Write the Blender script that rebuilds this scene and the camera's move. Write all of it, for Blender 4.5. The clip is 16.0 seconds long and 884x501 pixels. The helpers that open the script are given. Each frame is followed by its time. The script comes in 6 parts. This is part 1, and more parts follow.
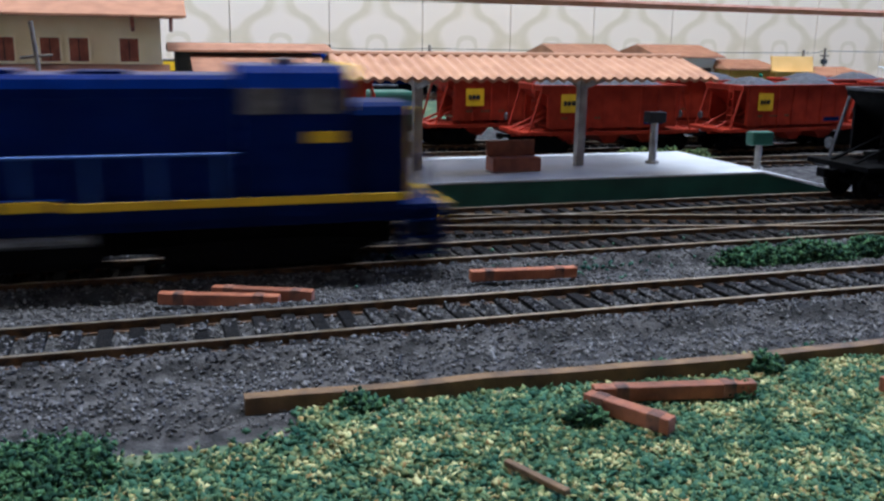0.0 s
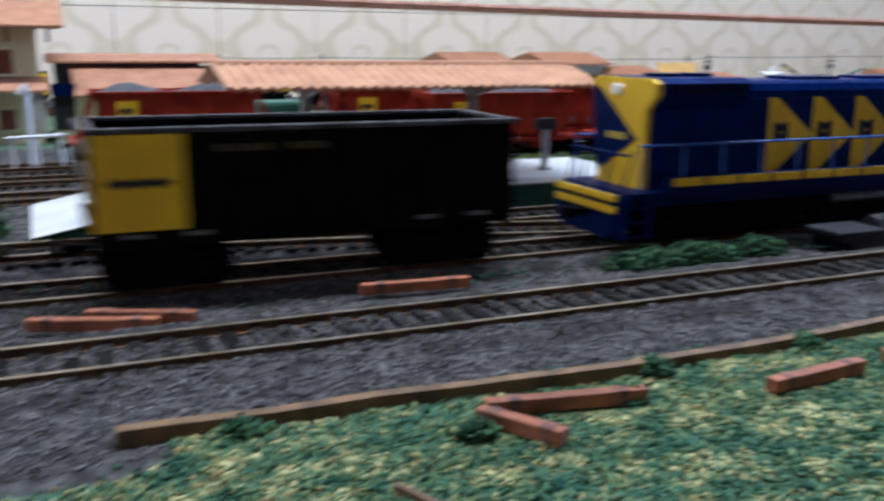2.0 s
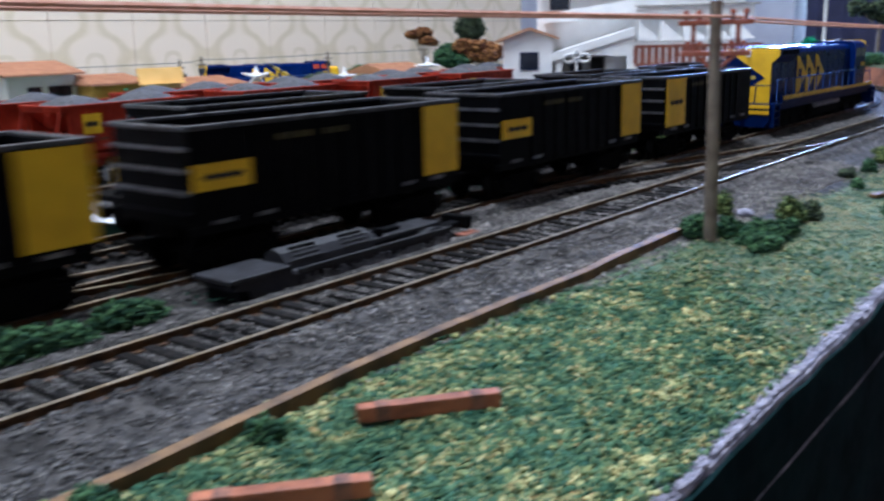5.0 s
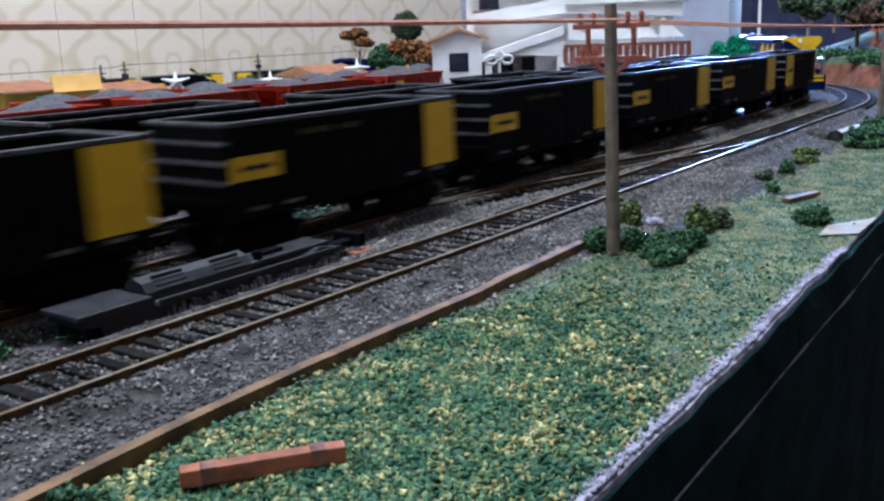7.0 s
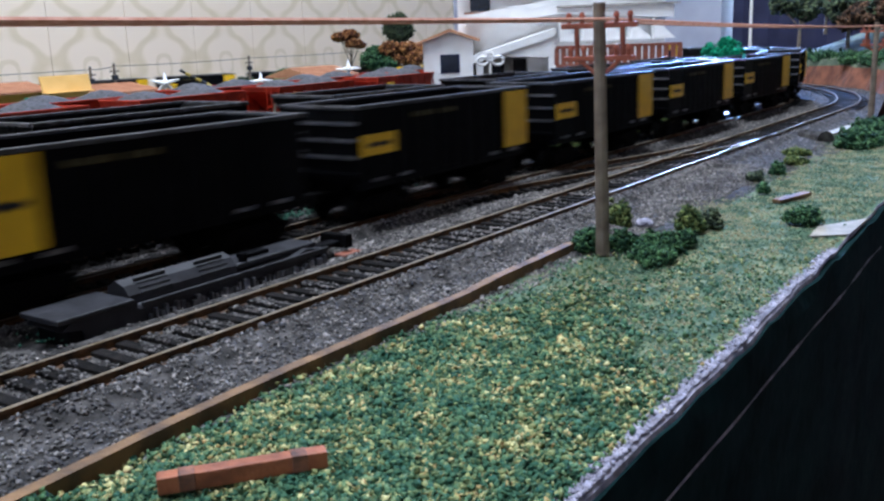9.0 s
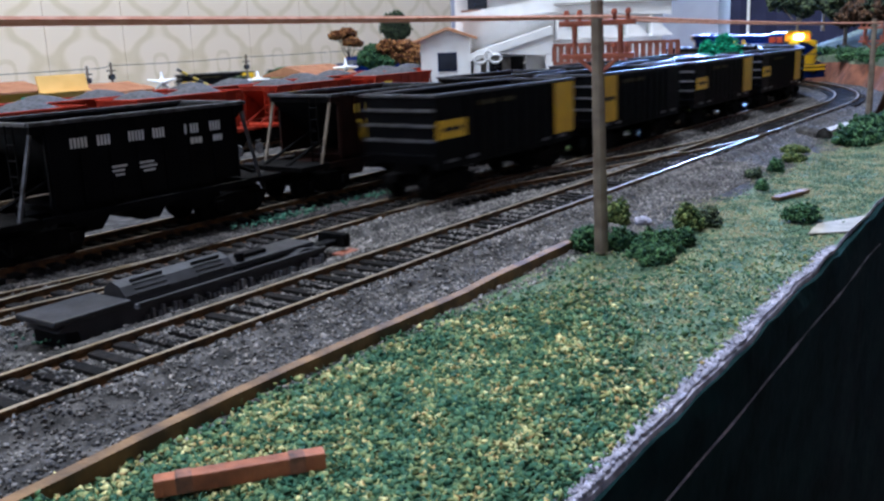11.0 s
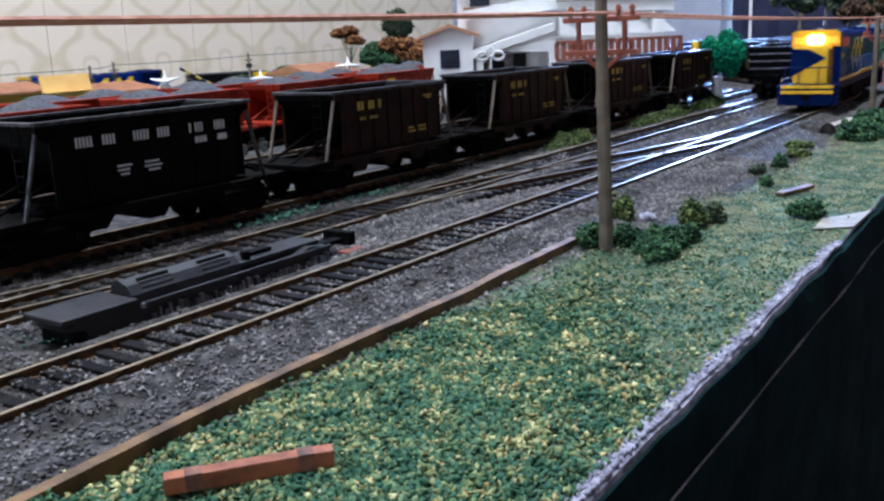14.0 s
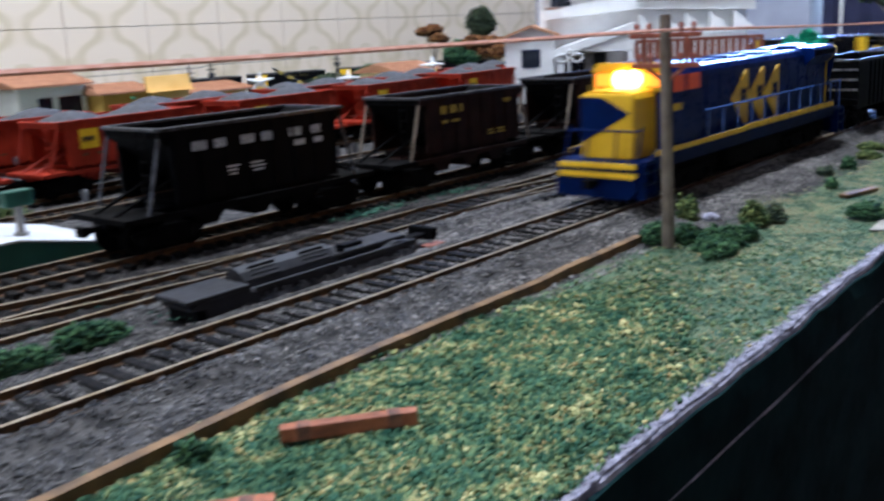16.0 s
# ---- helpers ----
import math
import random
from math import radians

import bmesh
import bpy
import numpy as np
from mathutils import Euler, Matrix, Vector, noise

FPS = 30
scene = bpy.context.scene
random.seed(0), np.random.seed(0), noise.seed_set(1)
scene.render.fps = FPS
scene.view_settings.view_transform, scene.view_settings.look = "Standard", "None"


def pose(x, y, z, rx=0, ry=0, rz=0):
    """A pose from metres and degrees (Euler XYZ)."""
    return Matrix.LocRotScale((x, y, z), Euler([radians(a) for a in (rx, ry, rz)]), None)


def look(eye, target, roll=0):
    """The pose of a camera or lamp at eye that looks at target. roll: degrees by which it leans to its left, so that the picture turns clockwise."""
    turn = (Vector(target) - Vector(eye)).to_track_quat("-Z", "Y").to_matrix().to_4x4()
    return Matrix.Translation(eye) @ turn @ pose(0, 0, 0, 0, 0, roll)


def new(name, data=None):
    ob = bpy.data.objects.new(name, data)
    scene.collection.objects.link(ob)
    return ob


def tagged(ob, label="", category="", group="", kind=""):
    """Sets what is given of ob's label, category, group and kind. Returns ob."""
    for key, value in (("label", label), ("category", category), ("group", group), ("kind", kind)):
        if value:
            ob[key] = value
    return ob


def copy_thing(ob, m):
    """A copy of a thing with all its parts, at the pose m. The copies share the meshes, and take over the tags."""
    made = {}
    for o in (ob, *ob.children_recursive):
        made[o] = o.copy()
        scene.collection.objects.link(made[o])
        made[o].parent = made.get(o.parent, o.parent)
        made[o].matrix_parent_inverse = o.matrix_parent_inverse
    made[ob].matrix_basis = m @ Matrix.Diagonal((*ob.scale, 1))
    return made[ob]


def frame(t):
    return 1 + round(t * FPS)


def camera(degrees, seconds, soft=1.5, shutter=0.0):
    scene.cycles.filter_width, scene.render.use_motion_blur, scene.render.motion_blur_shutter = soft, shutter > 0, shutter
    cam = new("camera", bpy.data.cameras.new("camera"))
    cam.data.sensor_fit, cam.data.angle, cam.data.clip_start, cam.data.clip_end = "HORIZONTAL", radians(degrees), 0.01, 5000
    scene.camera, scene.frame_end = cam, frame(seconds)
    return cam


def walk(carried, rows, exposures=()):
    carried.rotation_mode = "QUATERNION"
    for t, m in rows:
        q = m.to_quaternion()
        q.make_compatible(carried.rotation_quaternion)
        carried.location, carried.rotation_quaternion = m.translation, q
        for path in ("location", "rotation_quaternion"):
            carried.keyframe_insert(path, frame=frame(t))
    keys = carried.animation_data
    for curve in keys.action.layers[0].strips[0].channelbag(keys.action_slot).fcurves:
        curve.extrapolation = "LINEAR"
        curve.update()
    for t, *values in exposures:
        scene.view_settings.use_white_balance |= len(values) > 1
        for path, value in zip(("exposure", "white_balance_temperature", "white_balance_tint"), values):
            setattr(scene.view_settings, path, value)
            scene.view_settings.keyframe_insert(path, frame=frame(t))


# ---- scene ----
U = 0.1  # all plan numbers below are in decimetres
PATH = [
    (0, look((0.05490, -0.17450, 0.05950), (0.14301, 0.10349, -0.01091), 0.96)),
    (0.5, look((0.05510, -0.17480, 0.05980), (0.14270, 0.10343, -0.01031), 0.91)),
    (1, look((0.05580, -0.17480, 0.05960), (0.14304, 0.10348, -0.01075), 0.80)),
    (1.5, look((0.05733, -0.17318, 0.05870), (0.15268, 0.10258, -0.01104), 0.91)),
    (2, look((0.05962, -0.17043, 0.05911), (0.17779, 0.09700, -0.00811), 0.63)),
    (2.5, look((0.06522, -0.16756, 0.06072), (0.21167, 0.08592, -0.00486), 0.50)),
    (3, look((0.07846, -0.16290, 0.05940), (0.25533, 0.06957, -0.00900), -0.24)),
    (3.5, look((0.09011, -0.15409, 0.05928), (0.28788, 0.06067, -0.00974), -0.02)),
    (4, look((0.11527, -0.14581, 0.05645), (0.32880, 0.05247, -0.01489), -0.71)),
    (4.5, look((0.12947, -0.14638, 0.05823), (0.34928, 0.04608, -0.00989), -1.12)),
    (5, look((0.14678, -0.14344, 0.05826), (0.37385, 0.04068, -0.00908), -1.43)),
    (5.5, look((0.15310, -0.14820, 0.06270), (0.38463, 0.02987, -0.00576), -1.77)),
    (6, look((0.16180, -0.14790, 0.06190), (0.39614, 0.02653, -0.00638), -1.95)),
    (6.5, look((0.16760, -0.14780, 0.06090), (0.40336, 0.02475, -0.00723), -2.05)),
    (7, look((0.17090, -0.14770, 0.05990), (0.40719, 0.02412, -0.00826), -2.09)),
    (7.5, look((0.17270, -0.14760, 0.05910), (0.40912, 0.02393, -0.00933), -2.08)),
    (8, look((0.17330, -0.14740, 0.05880), (0.40983, 0.02382, -0.01005), -2.04)),
    (8.5, look((0.17320, -0.14750, 0.05910), (0.41055, 0.02292, -0.00888), -2.01)),
    (9, look((0.17370, -0.14750, 0.05920), (0.41142, 0.02254, -0.00842), -2.07)),
    (9.5, look((0.17410, -0.14750, 0.05920), (0.41198, 0.02231, -0.00848), -2.12)),
    (10, look((0.17430, -0.14730, 0.05920), (0.41224, 0.02236, -0.00863), -2.16)),
    (10.5, look((0.17440, -0.14720, 0.05920), (0.41236, 0.02236, -0.00881), -2.21)),
    (11, look((0.17450, -0.14700, 0.05920), (0.41244, 0.02251, -0.00902), -2.28)),
    (11.5, look((0.17450, -0.14690, 0.05920), (0.41236, 0.02262, -0.00923), -2.38)),
    (12, look((0.17410, -0.14690, 0.05950), (0.41194, 0.02272, -0.00875), -2.51)),
    (12.5, look((0.17430, -0.14670, 0.05920), (0.41255, 0.02241, -0.00890), -2.43)),
    (13, look((0.17450, -0.14670, 0.05920), (0.41274, 0.02230, -0.00923), -2.54)),
    (13.5, look((0.17410, -0.14670, 0.05930), (0.41212, 0.02259, -0.00916), -2.63)),
    (14, look((0.17390, -0.14660, 0.05920), (0.41114, 0.02359, -0.00974), -2.64)),
    (14.5, look((0.17340, -0.14760, 0.05970), (0.41028, 0.02319, -0.00900), -2.63)),
    (15, look((0.17043, -0.15217, 0.06197), (0.40461, 0.02210, -0.00724), -2.88)),
    (15.5, look((0.16259, -0.15817, 0.06572), (0.39217, 0.02208, -0.00358), -3.12)),
    (16, look((0.15425, -0.16353, 0.06563), (0.37489, 0.02740, -0.00412), -3.03)),
]

cam = camera(51.61, 16.0, soft=2.5, shutter=1.2)
walk(cam, PATH, [(0, 0.02, 5680, 1), (1.5, 0.0, 5680, 1), (3.0, 0.03, 5680, 1), (5.0, 0.12, 5800, 2), (16, 0.14, 5900, 2)])

# ---- world, lamps ----
world = bpy.data.worlds.new("world")
scene.world = world
world.use_nodes = True
world.node_tree.nodes["Background"].inputs[0].default_value = (0.72, 0.82, 1.0, 1)
world.node_tree.nodes["Background"].inputs[1].default_value = 0.07


def area(name, at, size, watts, colour, turn=(0, 0, 0)):
    lamp = bpy.data.lights.new(name, "AREA")
    lamp.shape, lamp.size, lamp.size_y, lamp.energy, lamp.color = "RECTANGLE", size[0] * U, size[1] * U, watts, colour
    ob = new(name, lamp)
    ob.matrix_world = pose(at[0] * U, at[1] * U, at[2] * U, *turn)
    return ob


# unseen ceiling lamps, assumed for light from above; places set by brightness
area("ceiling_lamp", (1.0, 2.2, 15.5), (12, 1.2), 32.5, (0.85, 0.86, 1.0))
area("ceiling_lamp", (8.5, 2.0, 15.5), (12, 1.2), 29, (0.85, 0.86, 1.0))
daylight = area("daylight_lamp", (19.7, 4.75, 3.0), (5.5, 0.55), 11.0, (0.28, 0.44, 1.0), (0, 90, 14))
daylight.data.spread = math.radians(75)  # narrowed, and turned to the front, to keep the blue off the back wall


# ---- materials ----
def material(name, a, b, scale=200, rough=0.6, metal=0.0, bump=0.2, c=None, detail=4.0, fine=None, island=0.0, piece=0.0, spec=0.5, stops=(0.34, 0.5, 0.66), patch=0, lean_by=2.8):
    """Two or three colours mixed by noise at one scale, relief at a finer one."""
    m = bpy.data.materials.new(name)
    m.use_nodes = True
    nt = m.node_tree
    link = nt.links.new
    bsdf = nt.nodes["Principled BSDF"]
    where = nt.nodes.new("ShaderNodeTexCoord")
    n = nt.nodes.new("ShaderNodeTexNoise")
    n.inputs["Scale"].default_value, n.inputs["Detail"].default_value = scale, detail
    link(where.outputs["Object"], n.inputs["Vector"])
    ramp = nt.nodes.new("ShaderNodeValToRGB")
    ramp.color_ramp.elements[0].position, ramp.color_ramp.elements[1].position = stops[0], stops[2]
    ramp.color_ramp.elements[0].color, ramp.color_ramp.elements[1].color = (*a, 1), (*b, 1)
    if c:
        e = ramp.color_ramp.elements.new(stops[1])
        e.color = (*c, 1)
    link(n.outputs["Fac"], ramp.inputs["Fac"])
    colour = ramp.outputs["Color"]
    if island:
        geo = nt.nodes.new("ShaderNodeNewGeometry")
        if island >= 1:
            link(geo.outputs["Random Per Island"], ramp.inputs["Fac"])
        if patch:
            blot = nt.nodes.new("ShaderNodeTexNoise")
            blot.inputs["Scale"].default_value, blot.inputs["Detail"].default_value = patch, 3
            link(where.outputs["Object"], blot.inputs["Vector"])
            lean = nt.nodes.new("ShaderNodeMath")
            lean.operation = "MULTIPLY_ADD"
            lean.inputs[1].default_value, lean.inputs[2].default_value = lean_by, 0.2 - lean_by / 2
            link(blot.outputs["Fac"], lean.inputs[0])
            blend = nt.nodes.new("ShaderNodeMath")
            blend.operation = "MULTIPLY_ADD"
            blend.inputs[1].default_value = 0.62 if lean_by > 2 else 0.78
            link(geo.outputs["Random Per Island"], blend.inputs[0])
            link(lean.outputs[0], blend.inputs[2])
            link(blend.outputs[0], ramp.inputs["Fac"])
        hue = nt.nodes.new("ShaderNodeHueSaturation")
        span = nt.nodes.new("ShaderNodeMapRange")
        span.inputs["To Min"].default_value, span.inputs["To Max"].default_value = (0.8, 1.2) if patch else (0.7, 1.3)
        scramble = nt.nodes.new("ShaderNodeMath")
        scramble.operation = "MULTIPLY"
        scramble.inputs[1].default_value = 37.0
        wrap = nt.nodes.new("ShaderNodeMath")
        wrap.operation = "FRACT"
        link(geo.outputs["Random Per Island"], scramble.inputs[0])
        link(scramble.outputs[0], wrap.inputs[0])
        link(wrap.outputs[0], span.inputs["Value"])
        link(span.outputs["Result"], hue.inputs["Value"])
        link(colour, hue.inputs["Color"])
        colour = hue.outputs["Color"]
    if piece:
        info = nt.nodes.new("ShaderNodeObjectInfo")
        hue = nt.nodes.new("ShaderNodeHueSaturation")
        span = nt.nodes.new("ShaderNodeMapRange")
        span.inputs["To Min"].default_value, span.inputs["To Max"].default_value = 1 - piece, 1 + piece
        link(info.outputs["Random"], span.inputs["Value"])
        link(span.outputs["Result"], hue.inputs["Value"])
        link(colour, hue.inputs["Color"])
        colour = hue.outputs["Color"]
    link(colour, bsdf.inputs["Base Color"])
    bsdf.inputs["Roughness"].default_value, bsdf.inputs["Metallic"].default_value = rough, metal
    bsdf.inputs["Specular IOR Level"].default_value = spec
    if bump:
        k = nt.nodes.new("ShaderNodeTexNoise")
        k.inputs["Scale"].default_value, k.inputs["Detail"].default_value = fine or scale * 4, 3
        link(where.outputs["Object"], k.inputs["Vector"])
        relief = nt.nodes.new("ShaderNodeBump")
        relief.inputs["Strength"].default_value, relief.inputs["Distance"].default_value = bump, 0.0006
        link(k.outputs["Fac"], relief.inputs["Height"])
        link(relief.outputs["Normal"], bsdf.inputs["Normal"])
        wear = nt.nodes.new("ShaderNodeMapRange")
        wear.inputs["To Min"].default_value, wear.inputs["To Max"].default_value = max(0.05, rough - 0.12), min(1, rough + 0.12)
        link(k.outputs["Fac"], wear.inputs["Value"])
        link(wear.outputs["Result"], bsdf.inputs["Roughness"])
    return m


def glowing(name, colour, strength):
    m = bpy.data.materials.new(name)
    m.use_nodes = True
    bsdf = m.node_tree.nodes["Principled BSDF"]
    bsdf.inputs["Base Color"].default_value = (*colour, 1)
    bsdf.inputs["Emission Color"].default_value = (*colour, 1)
    bsdf.inputs["Emission Strength"].default_value = strength
    return m


def tile_material():
    """Glazed tile: pale ground, beige ogee lattice round the corners and a ring in the middle."""
    m = bpy.data.materials.new("patterned_glaze")
    m.use_nodes = True
    nt = m.node_tree
    link = nt.links.new
    bsdf = nt.nodes["Principled BSDF"]
    where = nt.nodes.new("ShaderNodeTexCoord")
    parts = nt.nodes.new("ShaderNodeSeparateXYZ")
    link(where.outputs["Object"], parts.inputs[0])

    def op(kind, a, b=None, c=None):
        n = nt.nodes.new("ShaderNodeMath")
        n.operation = kind
        for i, v in enumerate((a, b, c)):
            if v is not None:
                if isinstance(v, (int, float)):
                    n.inputs[i].default_value = v
                else:
                    link(v, n.inputs[i])
        return n.outputs[0]

    turn = 2 * math.pi / (TILE * U)
    cu, cv = op("COSINE", op("MULTIPLY", parts.outputs[0], turn)), op("COSINE", op("MULTIPLY", parts.outputs[2], turn))
    c2u, c2v = op("COSINE", op("MULTIPLY", parts.outputs[0], 2 * turn)), op("COSINE", op("MULTIPLY", parts.outputs[2], 2 * turn))
    g = op("ADD", op("ADD", cu, cv), op("MULTIPLY", op("SUBTRACT", c2u, c2v), 0.16))
    g = op("ADD", g, op("MULTIPLY", op("MULTIPLY", c2u, c2v), 0.42))
    band = op("MINIMUM", op("MAXIMUM", op("MULTIPLY_ADD", op("ABSOLUTE", op("ADD", g, 0.15)), -2.6, 1.65), 0.0), 1.0)
    ring = op("LESS_THAN", op("ABSOLUTE", op("SUBTRACT", g, 1.75)), 0.2)
    n = nt.nodes.new("ShaderNodeTexNoise")
    n.inputs["Scale"].default_value = 60
    link(where.outputs["Object"], n.inputs["Vector"])
    mask = op("MULTIPLY", op("MAXIMUM", band, op("MULTIPLY", ring, 0.8)), op("MULTIPLY_ADD", n.outputs["Fac"], 0.6, 0.5))
    mix = nt.nodes.new("ShaderNodeMix")
    mix.data_type = "RGBA"
    mix.inputs[6].default_value, mix.inputs[7].default_value = (0.82, 0.70, 0.56, 1), (0.66, 0.555, 0.38, 1)
    link(mask, mix.inputs[0])
    link(mix.outputs[2], bsdf.inputs["Base Color"])
    bsdf.inputs["Roughness"].default_value = 0.32
    return m


